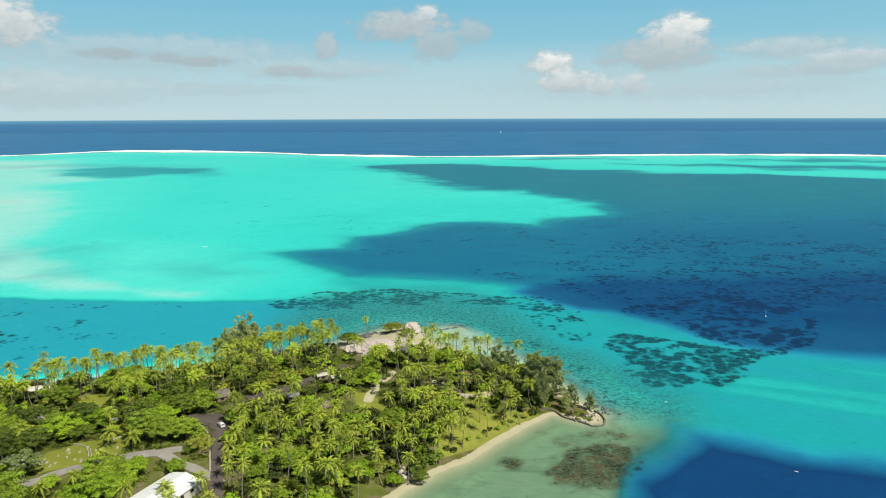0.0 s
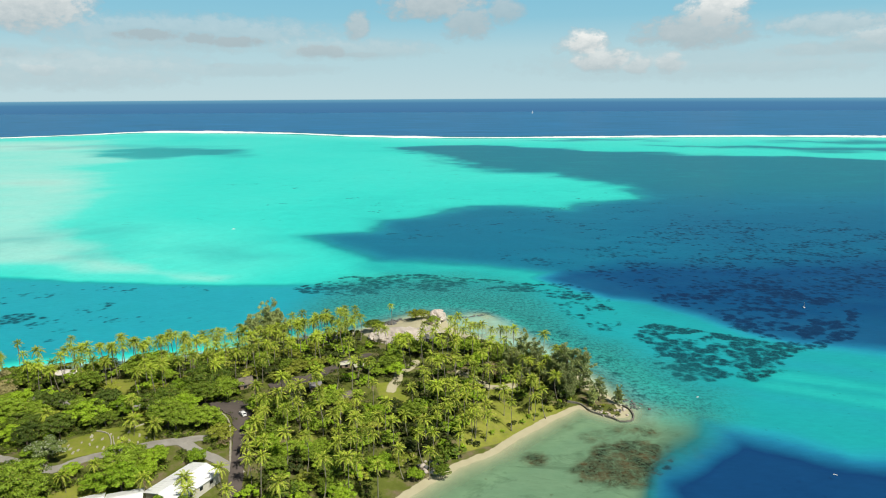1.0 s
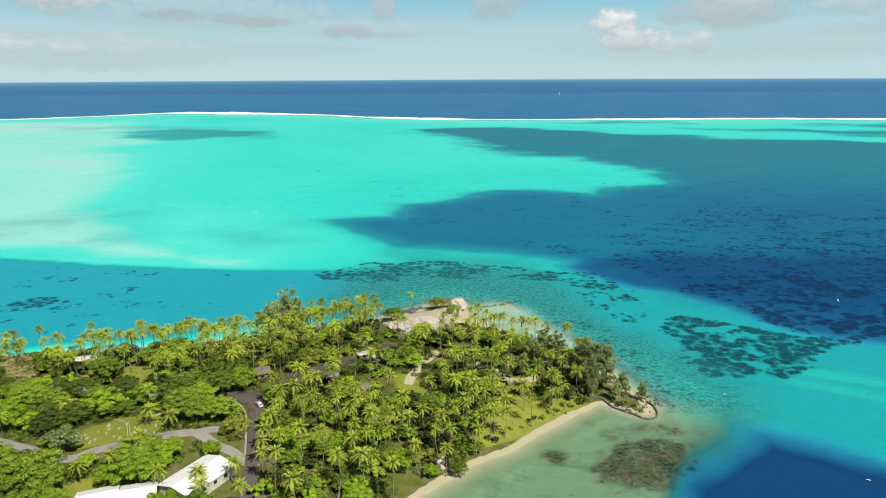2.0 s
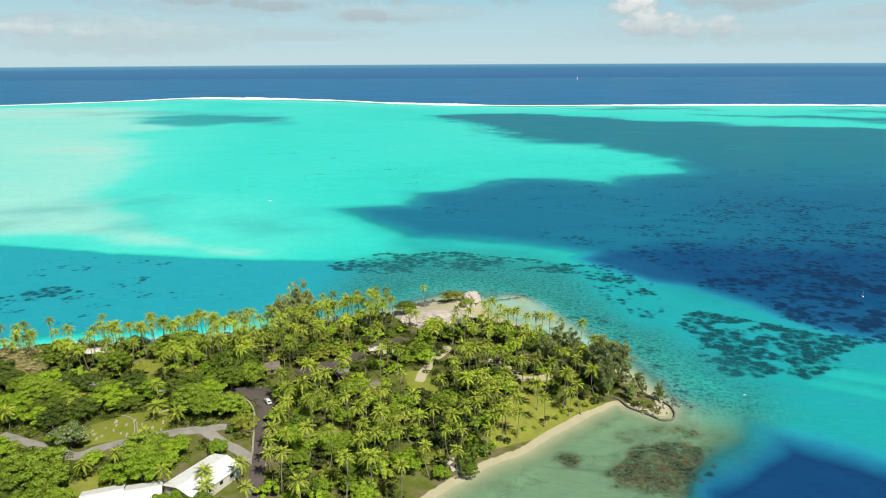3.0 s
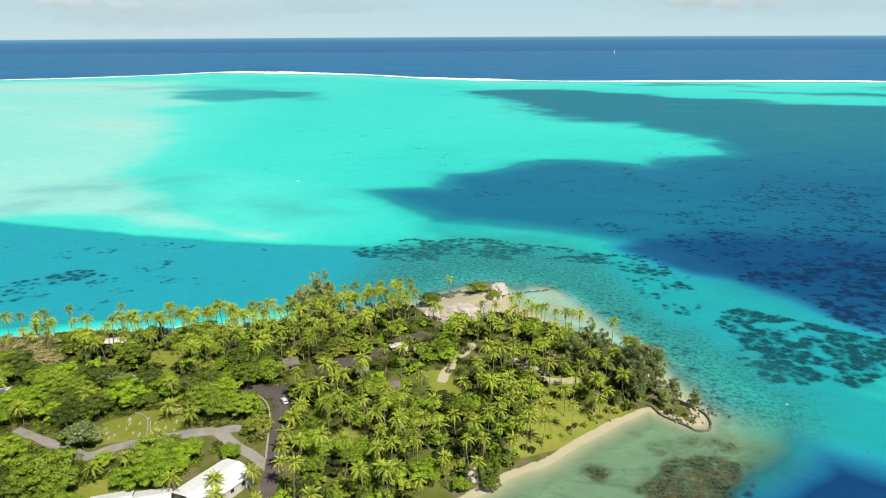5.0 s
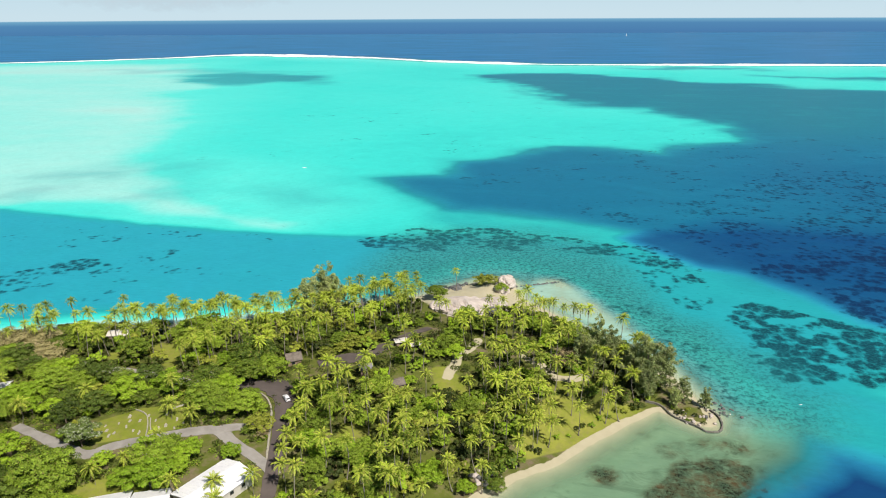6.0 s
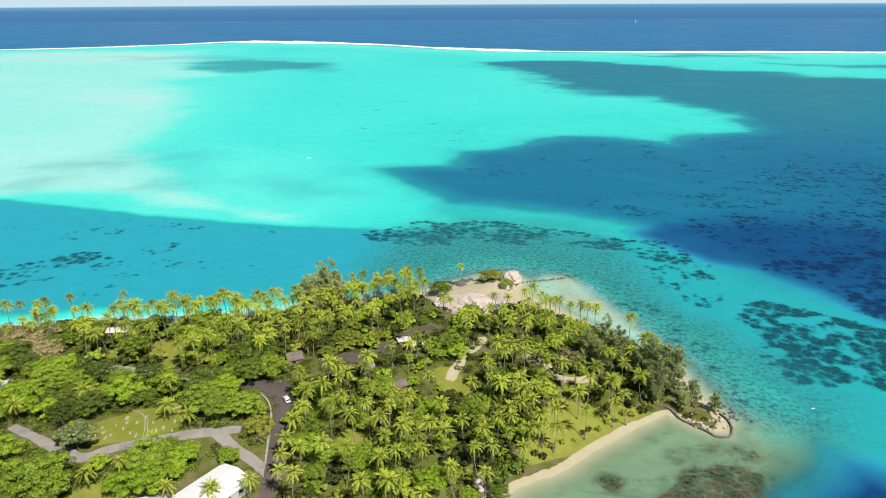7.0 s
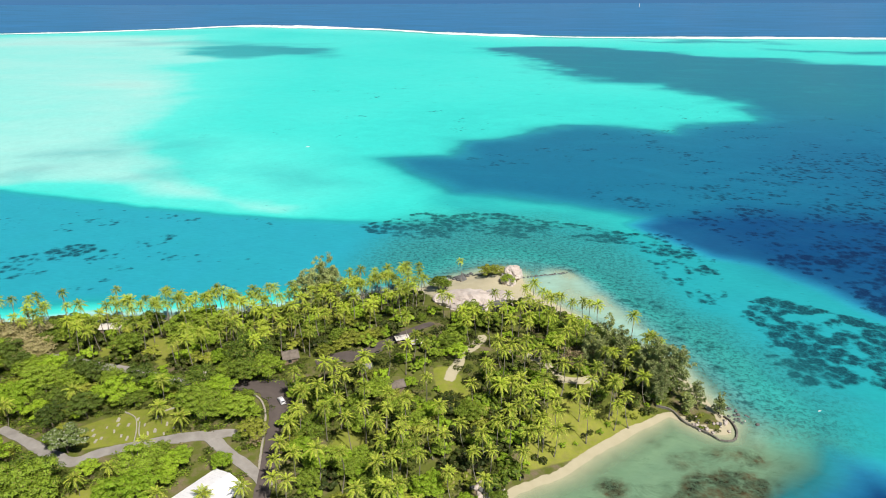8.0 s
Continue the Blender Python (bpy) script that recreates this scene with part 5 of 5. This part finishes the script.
while tries < 12000 and len(low_growth) < 480:
    tries += 1
    x, y = rnd.uniform(-225, 60), rnd.uniform(160, 330)
    if on_map(GROVE_MAP, x, y) < -2 or lawn_at(x, y, -1.0) or not clear(x, y, 0.3, 1.5):
        continue
    low_growth.append((x, y, rnd.uniform(0.6, 1.1) if hides(x, y) else rnd.uniform(1.0, 2.6)))
low_growth.sort(key=lambda q: (q[0] + 20) ** 2 + (q[1] - 190) ** 2)
for x, y, s in low_growth[:250]:
    seed += 1
    tree(SHRUB, x, y, s, seed, "shrub", "low leafy green shrub under the palms", "shrub", "shrubs")


def thicket(places):
    """The shrubs further off, as one mass."""
    mats, co, sizes, index = [], [], [], []
    for k, (x, y, s) in enumerate(places):
        crown = SHRUB[k % len(SHRUB)][0]
        if crown.materials[0] not in mats:
            mats.append(crown.materials[0])
        v = np.empty(len(crown.vertices) * 3)
        crown.vertices.foreach_get("co", v)
        v = v.reshape(-1, 3) * s
        a = k * 1.7
        v = np.stack([v[:, 0] * math.cos(a) - v[:, 1] * math.sin(a) + x, v[:, 0] * math.sin(a) + v[:, 1] * math.cos(a) + y, v[:, 2] + z_at(x, y) - 0.1], 1)
        co.append(v)
        index += [mats.index(crown.materials[0])] * len(crown.polygons)
    co = np.concatenate(co)
    me = bpy.data.meshes.new("thicket")
    me.vertices.add(len(co))
    me.vertices.foreach_set("co", co.ravel())
    me.loops.add(len(co))
    me.loops.foreach_set("vertex_index", np.arange(len(co)))
    me.polygons.add(len(co) // 4)
    me.polygons.foreach_set("loop_start", np.arange(0, len(co), 4))
    for m in mats:
        me.materials.append(m)
    me.polygons.foreach_set("material_index", np.array(index))
    me.update(calc_edges=True)
    return tagged(new("thicket", me), "mixed green thicket under the far palms", "undergrowth", kind="stuff")


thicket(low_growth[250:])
for x, y in ((53, 245), (55, 241), (58, 244), (60, 240), (51, 248), (56, 247), (28, 239), (34, 243), (22, 233), (14, 226), (4, 216), (-4, 208), (-8, 203), (-12, 199), (37, 246), (41, 248), (-15, 195), (-6, 209), (-1, 213.5), (1.5, 216.5), (7, 221), (10, 224), (17, 230), (19, 232), (25, 237.5), (31, 243), (39, 250), (43, 252)):
    seed += 1
    tree(SHRUB, x, y, rnd.uniform(0.5, 0.95), seed, "shrub", "low green shrub at the beach edge", "shrub", "shrubs")

# low bushes on the open slopes of the wood
tries = placed = 0
while tries < 3000 and placed < 24:
    tries += 1
    x, y = rnd.uniform(-165, -80), rnd.uniform(160, 232)
    if lawn_at(x, y, 0.5) or not clear(x, y, 0.8, 2.6):
        continue
    seed += 1
    placed += 1
    kinds = rnd.choice((LIME, BROAD, OLIVE))
    tree(kinds, x, y, rnd.uniform(0.28, 0.46), seed, "bush", "round leafy bush on the slope below the lane", "bush", "bushes", 0.85)
    taken.append((x, y))


THICKET_MAP = lattice(RX, RY, 9, 301)


def undergrowth(name, count, lo_x, hi_x, lo_y, hi_y, seed, mat, label):
    """Low leaves and ferns over the ground between the trees, as one mass."""
    r = random.Random(seed)
    verts, faces, made, turns = [], [], 0, 0
    while made < count and turns < count * 5:
        turns += 1
        x, y = r.uniform(lo_x, hi_x), r.uniform(lo_y, hi_y)
        if lawn_at(x, y, -0.5) or on_map(SHORE_MAP, x, y) < 7 or on_map(PAVING_MAP, x, y) < 0.2:
            continue
        if any(math.hypot(x - a, y - b) < q - 1 for a, b, q in HOUSES):
            continue
        if on_map(THICKET_MAP, x, y) < 0.34:
            continue
        made += 1
        z, tall, wide = z_at(x, y), r.uniform(0.5, 1.7), r.uniform(0.9, 2.0)
        for _ in range(26):
            a, q = r.uniform(0, 6.283), math.sqrt(r.random())
            p = Vector((x + wide * q * math.cos(a), y + wide * q * math.sin(a), z + tall * (1 - 0.7 * q * q) * r.uniform(0.5, 1.0)))
            s2 = r.uniform(0.2, 0.42)
            u = Vector((math.cos(a + r.uniform(-1, 1)), math.sin(a + r.uniform(-1, 1)), r.uniform(-0.6, 0.3))).normalized() * s2
            v = u.cross(Vector((r.gauss(0, 0.4), r.gauss(0, 0.4), 1))).normalized() * s2 * 0.6
            k = len(verts)
            verts += [p - u, p - v, p + u, p + v]
            faces.append((k, k + 1, k + 2, k + 3))
    return tagged(new(name, mesh_of(name, verts, faces, mat)), label, "undergrowth", kind="stuff")


# low growth whose dark leaf colour deepens the shade under the palms
undergrowth("undergrowth", 4200, -225, 48, 165, 325, 21, SHADED_LEAF, "low green undergrowth between the palms, darkened for shade")
undergrowth("slope_undergrowth", 1300, -230, -76, 140, 240, 22, TREE_LEAF, "leafy green low undergrowth on the slope")


# ---- buildings ----
def gable_roof(bm, long, wide, rise, over=0.6, thick=0.18):
    """A two-sided roof with a thickness; ridge along x, eaves at z 0."""
    hx, hy = long / 2 + over, wide / 2 + over
    rows = []
    for x in (-hx, hx):
        rows.append([bm.verts.new((x, -hy, 0)), bm.verts.new((x, 0, rise)), bm.verts.new((x, hy, 0)), bm.verts.new((x, hy, -thick)), bm.verts.new((x, 0, rise - thick)), bm.verts.new((x, -hy, -thick))])
    a, b = rows
    for i in range(6):
        j = (i + 1) % 6
        bm.faces.new((a[i], b[i], b[j], a[j]))
    bm.faces.new((a[0], a[1], a[4], a[5]))
    bm.faces.new((a[1], a[2], a[3], a[4]))
    bm.faces.new((b[1], b[0], b[5], b[4]))
    bm.faces.new((b[2], b[1], b[4], b[3]))
    bmesh.ops.recalc_face_normals(bm, faces=bm.faces)
    return bm


def house(x, y, turn, long, wide, wall, rise, roof_mat, label, ribs=True, name="house", wall_mat=None):
    wall_mat = wall_mat or (WALL_PAINT if roof_mat is WHITE_ROOF else TIMBER)
    z = z_at(x, y)
    h = thing(name, label, "house", pose(x, y, z, 0, 0, turn))
    t = 0.22
    for k, (sx, sy, px, py) in enumerate(((long, t, 0, -wide / 2), (long, t, 0, wide / 2), (t, wide - t, -long / 2 + t / 2, 0), (t, wide - t, long / 2 - t / 2, 0))):
        part("wall", box(bmesh.new(), sx, sy, wall + 1.2, (px, py, wall / 2 - 0.6)), wall_mat, h)
    for sx in (-1, 1):
        bm = bmesh.new()
        vs = [bm.verts.new(p) for p in ((sx * (long / 2 - 0.02), -wide / 2, wall), (sx * (long / 2 - 0.02), wide / 2, wall), (sx * (long / 2 - 0.02), 0, wall + rise * 0.92), (sx * (long / 2 - t), -wide / 2, wall), (sx * (long / 2 - t), wide / 2, wall), (sx * (long / 2 - t), 0, wall + rise * 0.92))]
        for f in ((0, 1, 2), (5, 4, 3), (0, 3, 4, 1), (1, 4, 5, 2), (2, 5, 3, 0)):
            bm.faces.new([vs[i] for i in f])
        bmesh.ops.recalc_face_normals(bm, faces=bm.faces)
        part("gable", bm, wall_mat, h)
    roof = part("roof", gable_roof(bmesh.new(), long, wide, rise), roof_mat, h, m=pose(0, 0, wall + 0.12))
    if ribs:
        slope = math.degrees(math.atan2(rise, wide / 2 + 0.6))
        run = math.hypot(rise, wide / 2 + 0.6)
        rib = mesh_from("roof_seam", box(bmesh.new(), 0.05, run - 0.1, 0.05), roof_mat)
        for k in range(int(long / 1.2) + 1):
            for s in (-1, 1):
                part("roof_seam", rib, roof_mat, roof, m=pose(-long / 2 + k * 1.2, s * (wide / 4 + 0.3), rise / 2 + 0.03, -s * slope, 0, 0))
    part("ridge_cap", box(bmesh.new(), long + 1.2, 0.35, 0.08, (0, 0, rise + 0.17 + wall), 0, 0.02), roof_mat, h)
    for k in range(max(1, int(long / 4))):
        wdw = part("window", box(bmesh.new(), 1.2, 0.08, 1.1, (-long / 2 + 2 + k * 4, -wide / 2 - 0.12, wall * 0.58), 0, 0.01), GLASS, h, "dark glass window")
        part("window_frame", box(bmesh.new(), 1.36, 0.05, 0.09, (-long / 2 + 2 + k * 4, -wide / 2 - 0.13, wall * 0.58 + 0.6)), WHITE_ROOF, wdw)
    part("door", box(bmesh.new(), 0.9, 0.08, 2.05, (long / 2 - 1.2, wide / 2 + 0.13, 1.02), 0, 0.01), TIMBER, h, "brown timber door")
    return h


house(-85, 177.5, 64, 17.5, 11.5, 3.0, 1.3, WHITE_ROOF, "house with a bright white sheet-metal roof among trees")
house(-98.5, 168.5, 20, 9, 9, 2.9, 1.5, WHITE_ROOF, "smaller house with a white gable roof among trees")
house(-109, 166, 24, 10, 8, 2.9, 1.3, WHITE_ROOF, "low house with a white metal roof beside a garden")
house(-172, 272, 12, 8, 5, 2.3, 1.0, WALL_PAINT, "open beach shed with a pale roof under palms", False, "beach_shed")
house(-50.3, 270.5, 25, 4.2, 2.6, 2.0, 0.3, WALL_PAINT, "small shed with a white flat roof by the drive", False, "shed")
house(-44, 268, 20, 3.4, 2.4, 2.0, 0.3, WALL_PAINT, "small shed with a white flat roof by the drive", False, "shed")
house(-115, 236, 10, 3.0, 2.4, 2.2, 0.4, WALL_PAINT, "small white-roofed hut at the roadside", False, "hut")
house(-89, 254, 30, 5.0, 4.2, 2.2, 2.2, THATCH, "grey-brown thatched hut half hidden by palms", False, "hut")
house(-59, 247.5, 20, 4.0, 3.4, 2.3, 1.2, GREY_ROOF, "small grey-roofed hut beside the hill drive", False, "hut")
house(-46, 239, 35, 4.6, 3.6, 2.2, 1.6, THATCH, "brown thatched hut half hidden by palms", False, "hut")
house(-108, 186.5, 18, 5, 3.5, 2.4, 0.4, WHITE_ROOF, "small white flat-roofed shelter beside the lane", False, "shelter")
house(-186, 219, 30, 9, 7, 2.8, 1.4, WHITE_ROOF, "house with a white roof at the edge of the wood")

# ---- graves ----
bm = bmesh.new()
box(bm, 1.0, 2.1, 0.35, (0, 0, 0.17), 0, 0.05)
slab = mesh_from("slab", bm, GRAVE)
stone = mesh_from("headstone", box(bmesh.new(), 0.8, 0.18, 0.9, (0, 1.1, 0.5), 0, 0.05), GRAVE)
rnd = random.Random(8)
spots = [(-128.6, 196.8), (-127.6, 198.1), (-122, 199.6), (-119.4, 198.4), (-133.1, 202.1), (-129.3, 203.5), (-126.4, 205), (-123, 205.1), (-114.4, 201.4), (-109.5, 201.9), (-112.9, 202.9), (-121.7, 208.2), (-131, 199.5), (-125.5, 201.5), (-117.8, 205.5), (-111, 206.5), (-136, 202), (-128, 207.5), (-108, 205), (-116, 209.5)]
for k, (x, y) in enumerate(spots):
    g = thing("grave", "low white grave slab with a headstone on grass", "grave", pose(x, y, z_at(x, y) - 0.05, 0, 0, rnd.uniform(5, 35)), "graves")
    s = rnd.uniform(0.4, 0.75)
    part("slab", slab, GRAVE, g, m=Matrix.Diagonal((s * rnd.uniform(0.8, 1.5), s, 1, 1)))
    if rnd.random() < 0.4:
        part("headstone", stone, GRAVE, g, m=Matrix.Diagonal((s, s, s, 1)))


# ---- car ----
def car(x, y, turn):
    c = thing("car", "small white hatchback car on the asphalt bend", "car", pose(x, y, z_at(x, y) + 0.38, 0, 0, turn))
    bm = bmesh.new()
    side = [(-2.05, 0.32), (-2.1, 0.75), (-1.95, 1.0), (-1.75, 1.42), (-0.2, 1.5), (0.55, 1.38), (1.15, 0.98), (1.95, 0.82), (2.1, 0.6), (2.08, 0.32)]
    left = [bm.verts.new((px, -0.82 if pz < 1.1 else -0.66, pz)) for px, pz in side]
    right = [bm.verts.new((px, 0.82 if pz < 1.1 else 0.66, pz)) for px, pz in side]
    bm.faces.new(left)
    bm.faces.new(right[::-1])
    for i in range(len(side)):
        j = (i + 1) % len(side)
        bm.faces.new((left[j], left[i], right[i], right[j]))
    bmesh.ops.recalc_face_normals(bm, faces=bm.faces)
    bmesh.ops.bevel(bm, geom=list(bm.edges), offset=0.05, segments=2, affect="EDGES")
    body = part("body", bm, CAR_PAINT, c, smooth=False)
    part("windscreen", box(bmesh.new(), 0.86, 1.2, 0.03, (0, 0, 0)), GLASS, c, "dark windscreen", m=pose(0.88, 0, 1.2, 0, 33.5, 0))
    part("rear_window", box(bmesh.new(), 0.42, 1.15, 0.03, (0, 0, 0)), GLASS, c, "dark rear window", m=pose(-1.87, 0, 1.22, 0, -65, 0))
    for s in (-1, 1):
        part("side_window", box(bmesh.new(), 1.9, 0.03, 0.34, (-0.45, s * 0.755, 1.22)), GLASS, c, "dark side window")
        part("headlight", box(bmesh.new(), 0.1, 0.3, 0.14, (2.06, s * 0.6, 0.68), 0, 0.02), GLASS, c)
        part("tail_light", box(bmesh.new(), 0.08, 0.2, 0.25, (-2.08, s * 0.66, 0.85), 0, 0.02), RUBBER, c)
        for px in (-1.3, 1.32):
            bm = bmesh.new()
            bmesh.ops.create_cone(bm, cap_ends=True, segments=16, radius1=0.31, radius2=0.31, depth=0.2)
            w2 = part("wheel", bm, RUBBER, c, m=pose(px, s * 0.76, 0.31, 90, 0, 0))
            bm = bmesh.new()
            bmesh.ops.create_cone(bm, cap_ends=True, segments=12, radius1=0.19, radius2=0.17, depth=0.22)
            part("rim", bm, KERB, w2)
    return c


car(-81.5, 225.5, 128)


# ---- boats ----
def boat(x, y, turn, long, sail, label):
    b = thing("sailing_boat" if sail else "motor_boat", label, "boat", pose(x, y, 0, 0, 0, turn))
    bm = bmesh.new()
    ribs = []
    for i in range(7):
        t = i / 6
        half = long * 0.15 * (1 - max(0, (t - 0.45) / 0.55) ** 2) + 0.02
        px = long * (t - 0.5)
        ribs.append([bm.verts.new((px, -half, 0.09 * long + 0.03 * long * t)), bm.verts.new((px, -half * 0.6, -0.03 * long)), bm.verts.new((px, half * 0.6, -0.03 * long)), bm.verts.new((px, half, 0.09 * long + 0.03 * long * t))])
    for a, c in zip(ribs, ribs[1:]):
        for k in range(4):
            bm.faces.new((a[k], a[(k + 1) % 4], c[(k + 1) % 4], c[k]))
    bm.faces.new(ribs[0])
    bm.faces.new(ribs[-1][::-1])
    bmesh.ops.recalc_face_normals(bm, faces=bm.faces)
    part("hull", bm, WHITE_ROOF, b)
    part("cabin", box(bmesh.new(), long * 0.3, long * 0.18, long * 0.14, (-0.02 * long, 0, long * 0.16), 0, 0.02 * long), WHITE_ROOF, b)
    if sail:
        part("mast", mesh_of("mast", *tube([(0, 0, 0), (0, 0, long * 1.35)], [0.012 * long, 0.008 * long], 6), WHITE_ROOF), WHITE_ROOF, b)
        bm = bmesh.new()
        for s in (-0.03, 0.03):
            vs = [bm.verts.new(p) for p in ((-0.02 * long, s, 0.25 * long), (-0.48 * long, s + 0.05 * long, 0.28 * long), (-0.02 * long, s, 1.3 * long))]
            bm.faces.new(vs if s > 0 else vs[::-1])
        part("sail", bm, WHITE_ROOF, b, "white sail")
    return b


boat(553, 4600, 60, 16, True, "white sailing boat out on the open sea")
boat(97, 257, 20, 1.2, False, "small white motor boat moored over pale sand")
boat(202, 378, 80, 2.6, True, "small white boat moored at the coral")
boat(-208, 623, 15, 3.6, False, "small white motor boat in the lagoon")
boat(121, 198, -30, 1.3, False, "small white dinghy in the deep bay")


# ---- surf on the barrier reef ----
def surf(line, wide, tall, name, label, seed):
    r = random.Random(seed)
    pts = smooth_line(line, 14)
    verts, faces, n = [], [], 6
    for i, p in enumerate(pts):
        way = (pts[min(i + 1, len(pts) - 1)] - pts[max(i - 1, 0)]).normalized()
        side = Vector((-way.y, way.x, 0))
        k = float(np.interp(p.x, [-3600, -1100, -1030, -690, -600, -200, -150, -60, 0, 240, 420, 4200], [0.3, 0.35, 1.0, 0.95, 0.5, 0.5, 0.85, 0.8, 0.3, 0.3, 0.6, 0.55])) * (0.55 + 0.8 * float(lattice(p.x, p.y, 70, 5)))
        for j in range(n):
            u = j / (n - 1)
            q = p + side * wide * k * (u - 0.5 + 0.10 * (r.random() - 0.5))
            verts.append((q.x, q.y, 0.05 + tall * k * math.sin(math.pi * u) ** 0.7 * r.uniform(0.5, 1.2) if 0 < j < n - 1 else -0.1))
    for i in range(len(pts) - 1):
        for j in range(n - 1):
            a = i * n + j
            faces.append((a, a + n, a + n + 1, a + 1))
    return tagged(new(name, mesh_of(name, verts, faces, SURF, True)), label, "surf", kind="stuff")


surf(REEF, 112, 3.6, "surf", "white breaking surf along the barrier reef", 4)


# ---- coral ----
def coral_field(name, label, count, lo, hi, seed, stretch=1.0, rise=0.4):
    """Low uneven lumps on the seabed, where coral covers it."""
    r = random.Random(seed)
    outline = CORALS[name][0]
    xs, ys = [p[0] for p in outline], [p[1] for p in outline]
    n = count * 10
    px = np.array([r.uniform(min(xs) - 6, max(xs) + 6) for _ in range(n)])
    py = np.array([r.uniform(min(ys) - 6, max(ys) + 6) for _ in range(n)])
    ok = (coral_share(px, py, name) > 0.55) & (coast_gap(px, py) < -1.0)
    px, py = px[ok][:count], py[ok][:count]
    floor = height(px, py)
    verts, faces = [], []
    for x, y, z in zip(px, py, floor):
        s = lo + (hi - lo) * r.random() ** 2.2
        top = min(-0.12, z + 0.25 + rise * s * r.uniform(0.5, 1.3))
        a0, k = r.uniform(0, 6.28), len(verts)
        squash, turn = r.uniform(0.5, 1.0), r.uniform(-0.5, 0.5)
        for q, h in ((1.0, 0.0), (0.8, 0.75), (0.4, 1.0)):
            for j in range(8):
                a = a0 + 2 * math.pi * j / 8
                w2 = s * q * r.uniform(0.65, 1.25)
                ax, ay = w2 * math.cos(a) * stretch, w2 * math.sin(a) * squash
                verts.append((x + ax * math.cos(turn) - ay * math.sin(turn), y + ax * math.sin(turn) + ay * math.cos(turn), (z - 0.3) * (1 - h) + top * h + r.uniform(-0.1, 0.1)))
        for ring in (0, 1):
            for j in range(8):
                a, b = k + ring * 8 + j, k + ring * 8 + (j + 1) % 8
                faces.append((a, b, b + 8, a + 8))
        faces.append(tuple(k + 16 + j for j in range(8)))
    return tagged(new(name, mesh_of(name, verts, faces, CORAL, True)), label, "coral", kind="stuff")


coral_field("coral_reef", "dark brown coral heads crowded on pale sand", 2800, 0.8, 3.0, 3, 1.3, 0.5)
coral_field("coral_deep", "dark coral heads at the edge of the deep pool", 900, 0.8, 3.0, 31, 1.3, 0.5)
coral_field("coral_belt", "scattered dark coral patches in the shallows", 1200, 0.6, 2.0, 5, 1.4, 0.4)
coral_field("coral_fringe", "speckled coral rubble along the shore", 1100, 0.4, 1.2, 7, 1.3, 0.35)
coral_field("coral_west", "grey coral patches off the western beach", 360, 0.8, 2.4, 9, 1.6, 0.4)
coral_field("coral_bay", "dark weedy coral patch in the green bay", 600, 0.4, 1.3, 11, 1.2, 0.4)
coral_field("coral_shelf", "dark coral patches along the shelf edge", 420, 0.6, 1.8, 25, 1.4, 0.4)
coral_field("coral_drift", "weedy rubble streaks in the green bay", 200, 0.3, 0.8, 23, 1.4, 0.3)
coral_field("coral_brown", "brownish coral rubble streaks off the western beach", 320, 0.6, 1.8, 29, 1.6, 0.4)
coral_field("coral_dots", "single coral heads on sand", 90, 0.8, 1.8, 13, 1.6, 0.4)
coral_field("coral_lagoon", "dark coral streaks on the lagoon floor", 500, 0.8, 3.0, 15, 2.2, 0.3)
for x, y, s in ((24, 208, 4.0), (97.5, 253.5, 2.6), (108.7, 246, 2.0)):
    o = new("coral_head", mesh_from("coral_head", boulder(60 + int(s * 7), s, s * 0.8, 0.9, 2), CORAL, True))
    o.matrix_basis = pose(x, y, -0.9 if x < 50 else -2.6)
    tagged(o, "single dark coral head on pale sand", "coral")
